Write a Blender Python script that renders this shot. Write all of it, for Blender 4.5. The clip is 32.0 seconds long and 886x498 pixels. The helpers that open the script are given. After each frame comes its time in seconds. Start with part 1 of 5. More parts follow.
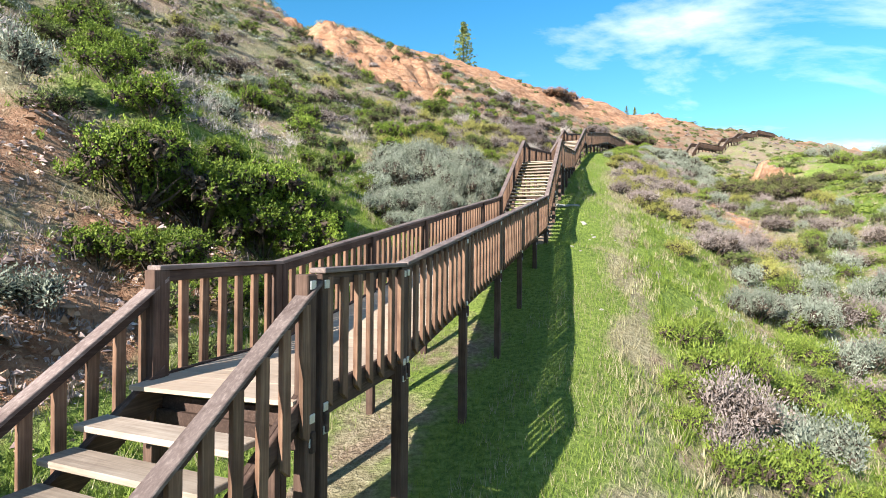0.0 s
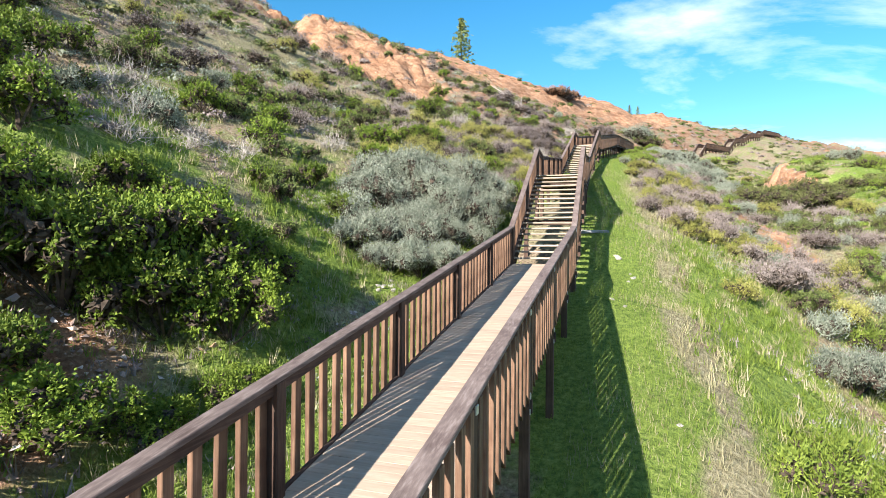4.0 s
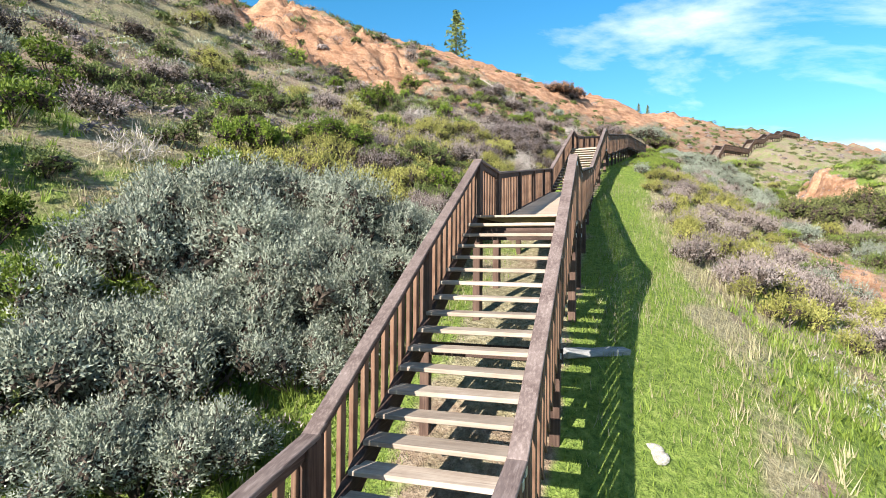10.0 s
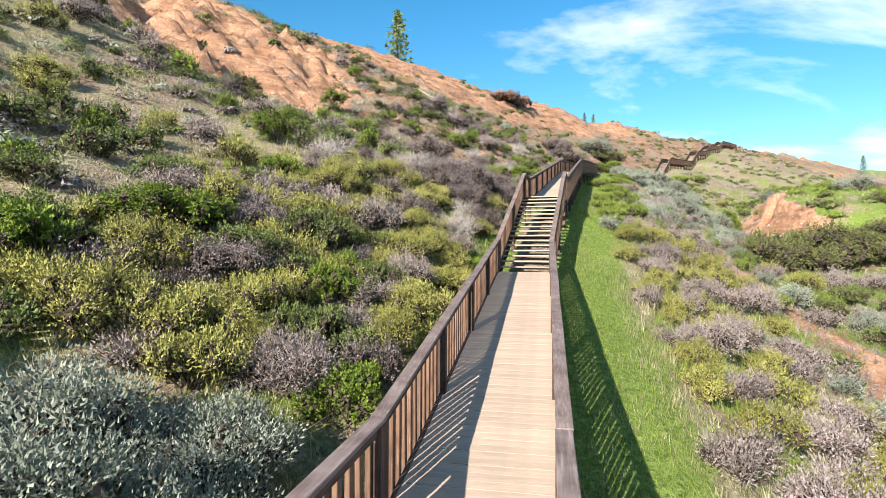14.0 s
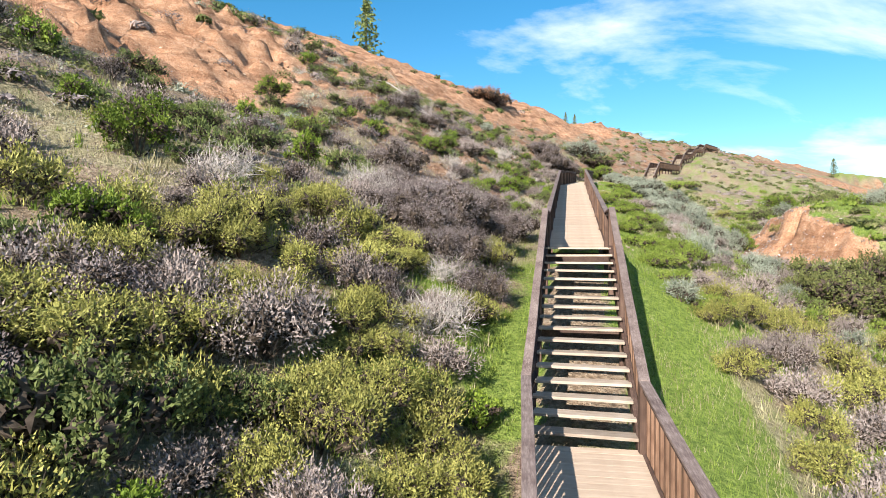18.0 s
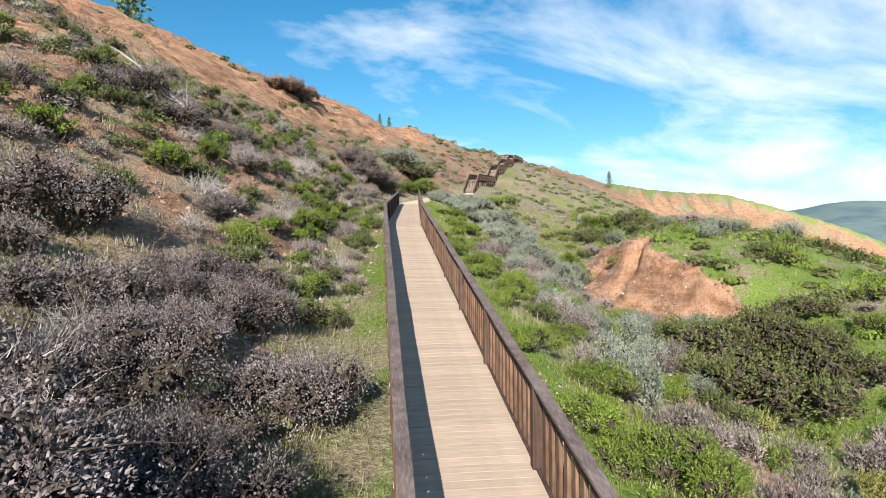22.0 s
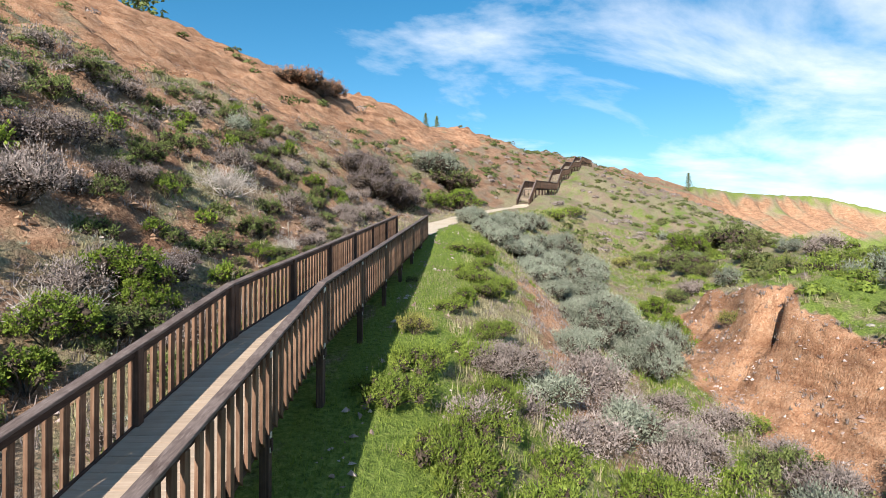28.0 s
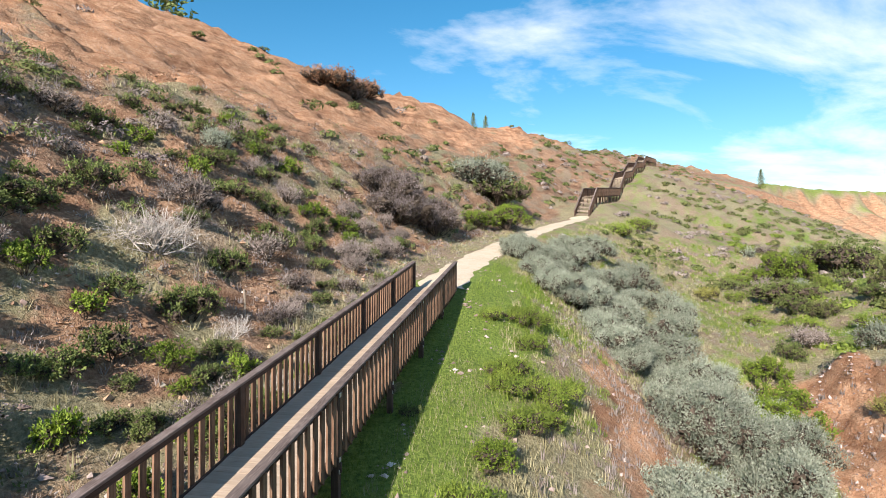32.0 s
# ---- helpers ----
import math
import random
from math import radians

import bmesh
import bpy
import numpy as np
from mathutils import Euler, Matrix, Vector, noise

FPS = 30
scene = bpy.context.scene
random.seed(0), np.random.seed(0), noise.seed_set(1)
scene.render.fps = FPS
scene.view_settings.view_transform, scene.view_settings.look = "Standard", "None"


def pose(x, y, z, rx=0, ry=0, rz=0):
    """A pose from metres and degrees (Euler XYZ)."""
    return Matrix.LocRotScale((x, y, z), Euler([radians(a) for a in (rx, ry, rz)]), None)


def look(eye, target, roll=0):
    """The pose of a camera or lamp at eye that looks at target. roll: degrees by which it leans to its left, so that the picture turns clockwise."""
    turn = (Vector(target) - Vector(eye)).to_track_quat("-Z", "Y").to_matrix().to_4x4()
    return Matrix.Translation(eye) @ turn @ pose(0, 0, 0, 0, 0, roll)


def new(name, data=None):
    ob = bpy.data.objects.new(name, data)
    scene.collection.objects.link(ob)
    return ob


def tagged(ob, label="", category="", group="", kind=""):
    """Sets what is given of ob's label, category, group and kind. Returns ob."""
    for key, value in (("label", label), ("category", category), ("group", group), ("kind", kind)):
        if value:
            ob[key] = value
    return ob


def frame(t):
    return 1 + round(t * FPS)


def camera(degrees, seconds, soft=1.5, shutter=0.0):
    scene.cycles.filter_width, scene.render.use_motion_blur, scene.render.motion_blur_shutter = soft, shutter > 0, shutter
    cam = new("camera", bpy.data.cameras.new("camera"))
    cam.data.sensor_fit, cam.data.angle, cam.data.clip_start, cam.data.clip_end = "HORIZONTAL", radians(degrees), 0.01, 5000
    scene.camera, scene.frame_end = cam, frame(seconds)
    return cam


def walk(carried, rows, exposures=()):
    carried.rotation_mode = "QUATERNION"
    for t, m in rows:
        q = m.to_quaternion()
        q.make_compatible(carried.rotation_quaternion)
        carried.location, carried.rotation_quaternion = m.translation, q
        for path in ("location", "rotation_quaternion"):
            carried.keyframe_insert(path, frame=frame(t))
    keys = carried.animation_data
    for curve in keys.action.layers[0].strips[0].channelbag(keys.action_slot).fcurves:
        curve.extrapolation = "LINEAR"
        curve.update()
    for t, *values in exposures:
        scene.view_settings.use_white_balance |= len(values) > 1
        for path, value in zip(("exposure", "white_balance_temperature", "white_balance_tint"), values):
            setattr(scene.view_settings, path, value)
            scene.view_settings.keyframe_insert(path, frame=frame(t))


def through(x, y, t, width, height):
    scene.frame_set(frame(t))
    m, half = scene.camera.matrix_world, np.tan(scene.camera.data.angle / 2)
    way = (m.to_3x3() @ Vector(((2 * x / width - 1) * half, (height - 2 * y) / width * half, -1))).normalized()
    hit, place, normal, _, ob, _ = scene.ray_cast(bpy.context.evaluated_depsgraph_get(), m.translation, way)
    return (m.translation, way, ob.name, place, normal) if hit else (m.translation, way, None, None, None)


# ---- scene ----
cam = camera(78.0, 32.0, soft=0.8)
METRES, EYE, TILT, LEAN, TURN = 68.0, 4.0, 0.0, 0.0, 0.0
ROWS = [
    (0.0, 0.0, 0.0, 0.0, -0.0, 0.3, -0.51),
    (0.5, 0.0003, 0.0101, 0.0019, 0.09, 0.33, -0.52),
    (1.0, 0.0005, 0.0192, 0.0041, 0.15, 0.35, -0.55),
    (1.5, 0.0008, 0.0274, 0.0057, 0.23, 0.36, -0.53),
    (2.0, 0.0011, 0.0345, 0.006, 0.31, 0.38, -0.51),
    (2.5, 0.0008, 0.0402, 0.007, 0.25, 0.37, -0.5),
    (3.0, -0.0002, 0.0535, 0.0148, -0.17, 0.22, -0.45),
    (3.5, 0.0002, 0.0602, 0.0176, -0.24, 0.18, -0.45),
    (5.5, 0.0104, 0.109, 0.0305, 0.12, 0.48, -0.42),
    (6.0, 0.0132, 0.1186, 0.0365, 0.3, 0.4, -0.47),
    (6.5, 0.0174, 0.1297, 0.0397, 0.45, 0.36, -0.5),
    (7.0, 0.0224, 0.1409, 0.0412, 0.54, 0.34, -0.49),
    (7.5, 0.0266, 0.1527, 0.0431, 0.67, 0.34, -0.41),
    (8.0, 0.0296, 0.1659, 0.0447, 0.68, 0.37, -0.43),
    (8.5, 0.0329, 0.1792, 0.0457, 0.71, 0.39, -0.44),
    (9.0, 0.0368, 0.1921, 0.0467, 0.76, 0.39, -0.42),
    (9.5, 0.0413, 0.2053, 0.0478, 0.78, 0.41, -0.38),
    (10.0, 0.0445, 0.2189, 0.0495, 0.44, 0.41, -0.4),
    (10.5, 0.0466, 0.232, 0.0521, -2.03, 0.4, -0.32),
    (11.0, 0.0478, 0.2441, 0.0579, -3.57, 0.4, -0.27),
    (11.5, 0.0487, 0.2555, 0.0659, -4.54, 0.38, -0.3),
    (12.0, 0.0506, 0.2666, 0.0741, -4.6, 0.38, -0.26),
    (12.5, 0.0536, 0.2775, 0.0807, -4.69, 0.38, -0.23),
    (13.0, 0.0563, 0.2885, 0.0867, -4.96, 0.38, -0.24),
    (13.5, 0.0586, 0.299, 0.0911, -4.93, 0.38, -0.23),
    (14.0, 0.061, 0.3093, 0.0948, -5.11, 0.38, -0.23),
    (14.5, 0.0622, 0.3202, 0.098, -4.79, 0.39, -0.21),
    (16.5, 0.0661, 0.3724, 0.1158, -3.47, 0.28, -0.39),
    (17.0, 0.0675, 0.3914, 0.1194, -4.01, 0.29, -0.37),
    (17.5, 0.0697, 0.4127, 0.1236, -5.56, 0.25, -0.29),
    (18.0, 0.0733, 0.4365, 0.1267, -7.92, 0.24, -0.21),
    (18.5, 0.078, 0.4594, 0.1301, -10.66, 0.17, -0.12),
    (19.0, 0.0829, 0.4828, 0.1377, -13.43, 0.15, -0.09),
    (19.5, 0.0883, 0.5058, 0.1444, -17.46, 0.11, 0.05),
    (20.0, 0.0946, 0.5294, 0.1504, -20.82, 0.11, 0.15),
    (20.5, 0.102, 0.5511, 0.1567, -22.74, 0.12, 0.23),
    (21.0, 0.1099, 0.5713, 0.1624, -23.48, 0.11, 0.23),
    (21.5, 0.1186, 0.591, 0.1683, -25.51, 0.09, 0.3),
    (22.0, 0.1276, 0.6107, 0.1742, -27.38, 0.08, 0.32),
    (22.5, 0.1366, 0.6287, 0.1802, -29.31, 0.08, 0.35),
    (23.0, 0.1459, 0.6447, 0.1857, -30.89, 0.04, 0.38),
    (23.5, 0.1555, 0.6596, 0.1886, -31.78, 0.04, 0.44),
    (24.0, 0.1658, 0.6739, 0.1901, -30.82, 0.07, 0.36),
    (24.5, 0.1787, 0.6902, 0.1917, -30.28, 0.09, 0.35),
    (26.5, 0.2228, 0.7405, 0.1966, -29.04, 0.26, 0.17),
    (27.0, 0.2374, 0.7586, 0.1965, -28.20, 0.38, 0.12),
    (27.5, 0.2499, 0.7752, 0.2023, -22.38, 0.45, -0.04),
    (28.0, 0.2564, 0.7834, 0.2118, -20.45, 0.42, -0.04),
    (28.5, 0.2608, 0.7881, 0.2184, -19.97, 0.31, -0.02),
    (29.0, 0.2678, 0.7984, 0.2231, -19.69, 0.34, 0.02),
    (29.5, 0.2746, 0.8130, 0.2278, -18.40, 0.31, -0.02),
    (30.0, 0.2820, 0.8285, 0.2357, -15.08, 0.30, -0.08),
    (30.5, 0.2887, 0.8412, 0.2424, -13.59, 0.20, -0.12),
    (31.0, 0.2943, 0.8547, 0.2442, -14.47, 0.17, -0.13),
    (31.5, 0.3008, 0.8713, 0.2454, -14.67, 0.17, -0.12),
    (32.0, 0.3056, 0.8855, 0.2466, -14.9, 0.16, -0.12),
]
walk(cam, [(t, pose(0, 0, EYE, TILT, LEAN, TURN) @ pose(METRES * x, METRES * y, METRES * z, 90 + pitch, roll, yaw)) for t, x, y, z, yaw, pitch, roll in ROWS],
     exposures=[(0.0, 1.52, 6500, 13), (9.0, 1.48, 6500, 13), (14.0, 1.37, 6600, 14), (17.0, 1.36, 6600, 14), (22.0, 0.95, 6450, 11), (27.0, 0.95, 6550, 13), (32.0, 1.1, 6700, 15)])

# ---- light ----
CLOUD_TURN, CLOUD_SHIFT = 20.0, (0.9, 2.6, 0.0)
SUN_AZ, SUN_EL = 217.0, 26.5          # compass from +y towards +x, degrees
world = bpy.data.worlds.new("world")
scene.world = world
world.use_nodes = True
wn, wl = world.node_tree.nodes, world.node_tree.links
wn.clear()
w_out = wn.new("ShaderNodeOutputWorld")
w_bg = wn.new("ShaderNodeBackground")
w_sky = wn.new("ShaderNodeTexSky")
w_sky.sky_type = 'NISHITA'
w_sky.sun_disc = False
w_sky.sun_elevation = radians(SUN_EL)
w_sky.sun_rotation = radians(SUN_AZ)
w_sky.air_density, w_sky.dust_density, w_sky.ozone_density = 1.1, 0.3, 3.0
w_tc = wn.new("ShaderNodeTexCoord")
w_sep = wn.new("ShaderNodeSeparateXYZ")
wl.new(w_tc.outputs["Generated"], w_sep.inputs["Vector"])


def w_math(op, a, b=None):
    nd = wn.new("ShaderNodeMath")
    nd.operation = op
    for k, v in enumerate((a, b)):
        if isinstance(v, (int, float)):
            nd.inputs[k].default_value = v
        elif v is not None:
            wl.new(v, nd.inputs[k])
    return nd.outputs[0]


# a layer of high cloud, seen in perspective, thicker towards the sea
w_h = w_math('ADD', w_math('MAXIMUM', w_sep.outputs["Z"], 0.0), 0.22)
w_com = wn.new("ShaderNodeCombineXYZ")
wl.new(w_math('DIVIDE', w_sep.outputs["X"], w_h), w_com.inputs["X"])
wl.new(w_math('DIVIDE', w_sep.outputs["Y"], w_h), w_com.inputs["Y"])
w_map = wn.new("ShaderNodeMapping")
w_map.inputs["Rotation"].default_value = (0, 0, radians(CLOUD_TURN))
w_map.inputs["Scale"].default_value = (0.75, 1.15, 1.0)
w_map.inputs["Location"].default_value = CLOUD_SHIFT
wl.new(w_com.outputs["Vector"], w_map.inputs["Vector"])
w_n1 = wn.new("ShaderNodeTexNoise")
w_n1.inputs["Scale"].default_value = 1.3
w_n1.inputs["Detail"].default_value = 9.0
w_n1.inputs["Roughness"].default_value = 0.58
w_n1.inputs["Distortion"].default_value = 0.35
wl.new(w_map.outputs["Vector"], w_n1.inputs["Vector"])
w_east = w_math('MINIMUM', w_math('MAXIMUM', w_math('MULTIPLY', w_math('SUBTRACT', w_sep.outputs["X"], 0.20), 2.6), 0.0), 1.0)
w_low = w_math('MAXIMUM', w_math('SUBTRACT', 0.09, w_sep.outputs["Z"]), 0.0)
w_bias = w_math('ADD', w_math('ADD', w_math('MULTIPLY', w_east, 0.17), w_math('MULTIPLY', w_low, 0.9)), w_n1.outputs["Fac"])
w_ramp = wn.new("ShaderNodeValToRGB")
w_ramp.color_ramp.elements[0].position = 0.60
w_ramp.color_ramp.elements[1].position = 0.86
wl.new(w_bias, w_ramp.inputs["Fac"])
w_sat = wn.new("ShaderNodeHueSaturation")
w_sat.inputs["Saturation"].default_value = 1.35
w_sat.inputs["Hue"].default_value = 0.488
wl.new(w_sky.outputs["Color"], w_sat.inputs["Color"])
w_mix = wn.new("ShaderNodeMix")
w_mix.data_type = 'RGBA'
w_mix.inputs["B"].default_value = (8.2, 8.5, 8.8, 1)
wl.new(w_ramp.outputs["Color"], w_mix.inputs["Factor"])
wl.new(w_sat.outputs["Color"], w_mix.inputs["A"])
wl.new(w_mix.outputs["Result"], w_bg.inputs["Color"])
w_bg.inputs["Strength"].default_value = 0.082
wl.new(w_bg.outputs["Background"], w_out.inputs["Surface"])

sun_data = bpy.data.lights.new("sun", 'SUN')
sun_data.energy = 5.0
sun_data.angle = radians(0.55)
sun_data.color = (1.0, 0.942, 0.835)
sun = new("sun", sun_data)
SUN_DIR = Vector((math.sin(radians(SUN_AZ)) * math.cos(radians(SUN_EL)), math.cos(radians(SUN_AZ)) * math.cos(radians(SUN_EL)), math.sin(radians(SUN_EL))))
sun.matrix_world = look(SUN_DIR * 200, (0, 0, 0))


# ---- materials ----
def material(name, rough=0.8):
    m = bpy.data.materials.new(name)
    m.use_nodes = True
    n, l = m.node_tree.nodes, m.node_tree.links
    b = n["Principled BSDF"]
    b.inputs["Roughness"].default_value = rough
    b.inputs["Specular IOR Level"].default_value = 0.18
    return m, n, l, b


def noise_node(n, l, vec, scale, detail=4.0, rough=0.6):
    t = n.new("ShaderNodeTexNoise")
    t.inputs["Scale"].default_value = scale
    t.inputs["Detail"].default_value = detail
    t.inputs["Roughness"].default_value = rough
    if vec:
        l.new(vec, t.inputs["Vector"])
    return t.outputs["Fac"]


def ramp_node(n, l, fac, stops):
    r = n.new("ShaderNodeValToRGB")
    e = r.color_ramp.elements
    while len(e) < len(stops):
        e.new(0.5)
    for k, (p, c) in zip(e, stops):
        k.position, k.color = p, (*c, 1)
    l.new(fac, r.inputs["Fac"])
    return r.outputs["Color"]


def mix_node(n, l, fac, a, b, blend='MIX'):
    m = n.new("ShaderNodeMix")
    m.data_type, m.blend_type = 'RGBA', blend
    for key, v in (("Factor", fac), ("A", a), ("B", b)):
        if isinstance(v, (int, float)):
            m.inputs[key].default_value = v
        elif isinstance(v, tuple):
            m.inputs[key].default_value = (*v, 1)
        else:
            l.new(v, m.inputs[key])
    return m.outputs["Result"]


def bump_node(n, l, b, height, strength, dist):
    t = n.new("ShaderNodeBump")
    t.inputs["Strength"].default_value = strength
    t.inputs["Distance"].default_value = dist
    l.new(height, t.inputs["Height"])
    l.new(t.outputs["Normal"], b.inputs["Normal"])


def wood(name, dark, mid, pale, axis, rough=0.75, vary=0.25, bump=0.35):
    """Weathered timber; axis: the grain's direction in the object's own frame."""
    m, n, l, b = material(name, rough)
    tc = n.new("ShaderNodeTexCoord")
    oi = n.new("ShaderNodeObjectInfo")
    mp = n.new("ShaderNodeMapping")
    mp.inputs["Scale"].default_value = [1.2 if k == axis else 28.0 for k in range(3)]
    sh = n.new("ShaderNodeVectorMath")
    sh.operation = 'SCALE'
    sh.inputs[0].default_value = (7.3, 3.1, 5.7)
    l.new(oi.outputs["Random"], sh.inputs["Scale"])
    l.new(tc.outputs["Object"], mp.inputs["Vector"])
    l.new(sh.outputs["Vector"], mp.inputs["Location"])
    grain = noise_node(n, l, mp.outputs["Vector"], 1.6, 6.0, 0.65)
    blot = noise_node(n, l, tc.outputs["Object"], 2.7, 3.0)
    col = ramp_node(n, l, grain, [(0.3, dark), (0.52, mid), (0.75, pale)])
    col = mix_node(n, l, 0.35, col, ramp_node(n, l, blot, [(0.35, dark), (0.7, pale)]))
    hs = n.new("ShaderNodeHueSaturation")
    l.new(col, hs.inputs["Color"])
    mr = n.new("ShaderNodeMapRange")
    mr.inputs["To Min"].default_value, mr.inputs["To Max"].default_value = 1 - vary, 1 + vary
    l.new(oi.outputs["Random"], mr.inputs["Value"])
    l.new(mr.outputs["Result"], hs.inputs["Value"])
    l.new(hs.outputs["Color"], b.inputs["Base Color"])
    bump_node(n, l, b, grain, bump, 0.006)
    return m


M_DECK = wood("deck_timber", (0.30, 0.225, 0.167), (0.395, 0.306, 0.232), (0.475, 0.385, 0.302), 0, 0.85, 0.085, 0.2)
M_TREAD = wood("tread_timber", (0.20, 0.153, 0.118), (0.335, 0.268, 0.21), (0.47, 0.40, 0.325), 0)
M_SLAT = wood("slat_timber", (0.062, 0.033, 0.022), (0.138, 0.077, 0.049), (0.30, 0.195, 0.13), 2)
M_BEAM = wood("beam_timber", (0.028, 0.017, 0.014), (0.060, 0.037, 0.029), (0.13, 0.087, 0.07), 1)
M_CAP = wood("cap_timber", (0.065, 0.045, 0.040), (0.14, 0.103, 0.092), (0.30, 0.245, 0.222), 1)
M_POST = wood("post_timber", (0.034, 0.020, 0.016), (0.075, 0.045, 0.033), (0.165, 0.108, 0.082), 2)

m, n, l, b = material("galvanised_steel", 0.45)
b.inputs["Metallic"].default_value = 0.7
l.new(ramp_node(n, l, noise_node(n, l, None, 30.0), [(0.3, (0.42, 0.42, 0.42)), (0.7, (0.7, 0.69, 0.67))]), b.inputs["Base Color"])
M_STEEL = m

# the walkway's centre line on its deck
NODES = [(-6.3, -7.5, -5.0), (-3.98, -1.0, -1.25), (-1.76, 4.55, 2.88), (-1.22, 6.35, 2.90), (2.74, 18.85, 4.98), (4.31, 24.05, 8.00), (4.78, 25.65, 8.02),
         (8.00, 37.00, 9.88), (10.17, 42.67, 12.72), (10.75, 44.20, 12.74), (18.05, 63.30, 16.90), (25.80, 80.30, 19.38)]
PATH = [(25.8, 80.3, 19.3), (28.0, 84.6, 19.9), (31.0, 89.6, 20.6), (36.5, 97.0, 21.8), (44.0, 106.5, 23.2), (51.8, 115.9, 24.4)]
FAR = [(51.8, 115.9, 24.4), (54.9, 119.5, 27.4), (67.5, 134.2, 29.4), (71.5, 138.9, 32.6), (77.7, 146.2, 34.1), (82.5, 151.8, 36.7), (90.2, 160.8, 38.4), (94.5, 165.9, 40.8), (112.0, 186.5, 44.2)]
LINE = NODES[1:] + PATH[1:] + FAR[1:]
LX, LY, LZ = (np.array(v) for v in zip(*([(-9.0, -20.0, -9.0)] + LINE + [(262.0, 301.0, 55.0), (520.0, 430.0, 40.0), (900.0, 540.0, 20.0), (1100.0, 575.0, 10.0), (4200.0, 4200.0, 40.0)])))


def soft(y, ys, v, w):
    return sum(np.interp(y + k * w, ys, v) for k in (-1, -0.5, 0, 0.5, 1)) / 5


def gully_wall(x, y):
    """Distance right of the gully wall's crest, and the share of the way along it."""
    return (x - 39.5) * 0.934 - (y - 63) * 0.356, ((x - 39.5) * 0.356 + (y - 63) * 0.934) / 17.7


JAG_AT = np.linspace(-0.2, 1.3, 22)
JAG = np.random.RandomState(77).uniform(-0.45, 0.35, 22)


def gully_crest(bt):
    """How far the wall's upper edge lies from its line."""
    return np.interp(bt, [0.0, 0.5, 1.1], [0.6, -0.9, -0.7])


def ground(x, y):
    """The height of the bare ground (arrays)."""
    x, y = np.asarray(x, float), np.asarray(y, float)
    u = x - soft(y, LY, LX, 4.0)
    az = np.radians(np.interp(y, [0, 40, 70, 90, 110, 200, 320, 440, 560, 700], [17, 18, 22.5, 30, 38, 44, 58, 68, 76, 60]))
    uc = 70 * np.tanh(u / 70)
    d = u * np.cos(az)
    yf = y + uc * np.sin(az) * np.cos(az)
    gap = np.interp(yf, [-20, 0, 5, 9, 12, 15, 18, 20, 24, 27, 31, 36, 42, 44, 54, 63, 76, 80.3, 82, 116, 119, 190], [0.6, 1.6, 2.2, 1.95, 1.8, 1.3, 0.6, 1.2, 1.4, 1.3, 0.7, 0.45, 1.0, 0.8, 1.0, 1.1, 0.5, 0.06, 0.0, 0.0, 1.0, 1.0])
    base = soft(yf, LY, LZ, 1.6) - gap
    r = np.maximum(d, 0)
    right = np.interp(r, [0, 1.5, 2.5, 3.4, 4.3, 5.9, 8, 10, 13, 16, 18, 21, 25, 32, 45, 80, 160, 400, 900, 5000], [0, -0.05, -0.3, -0.65, -1.1, -2.1, -3.4, -4.5, -5.5, -6.2, -6.2, -5.6, -4.2, -3.4, -5.4, -15, -36, -70, -120, -130])
    right = right + np.interp(yf, [3, 8, 15, 21], [0, 1, 1, 0]) * np.interp(r, [1, 3, 6, 9], [0, 0.4, 0.4, 0])
    steep = np.interp(r, [0, 2, 10, 22, 40, 70, 120, 300, 5000], [0, -0.3, -3.2, -8.2, -15.5, -30, -56, -110, -130])
    right = right + (steep - right) * np.interp(yf, [104, 135], [0, 1])
    drop = np.interp(r, [0, 6, 18, 40, 70, 120, 300, 5000], [0, -3, -14, -34, -52, -66, -90, -130])
    right = right + (drop - right) * np.interp(yf, [190, 300], [0, 1])
    q = np.maximum(-d, 0)
    left = np.interp(q, [0, 2, 4, 6, 10, 15, 20, 36, 60, 150, 400, 5000], [0, -0.1, 0.5, 1.4, 3.2, 5.4, 7.8, 18.6, 32, 60, 70, 70])
    left = left + np.interp(yf, [52, 72], [0, 1]) * np.interp(q, [0, 3, 4.5, 7, 10, 15, 25, 36, 60], [0, 0, 0.2, 1.2, 2.2, 3.6, 4.0, 2.0, 0])
    left = left + np.interp(yf, [14, 21], [1, 0]) * np.interp(q, [0, 4, 8, 12, 20, 36, 60], [0, 0, 1.5, 2.5, 2.3, 1.0, 0])
    left = left - 0.55 * np.interp(yf, [13, 17, 23, 27], [0, 1, 1, 0]) * np.exp(-((q - 5.2) / 2.6) ** 2)
    left = left + np.interp(yf, [80, 95], [0, 1]) * np.interp(q, [15, 24], [0, 0.9])
    left = left + np.interp(yf, [30, 36, 42, 48], [0, 0.6, 0.6, 0]) * np.interp(q, [0, 1.5, 3, 8, 14], [0, 0, 1, 1, 0])
    z = base + right + left
    z = z + 1.0 * np.exp(-((x + 13.5) / 4.5) ** 2 - ((y - 77) / 6.0) ** 2) - 2.6 * np.exp(-((x + 20.5) / 2.4) ** 2 - ((y - 77) / 8.0) ** 2)
    bs, bt = gully_wall(x, y)
    crest = gully_crest(bt)
    jag = np.interp(bt, JAG_AT, JAG) - 1.3 * np.exp(-((bt - 0.6 - 0.01 * bs) / 0.028) ** 2)
    near = np.clip((bt + 0.12) / 0.25, 0, 1) * np.clip((1.16 - bt) / 0.12, 0, 1)
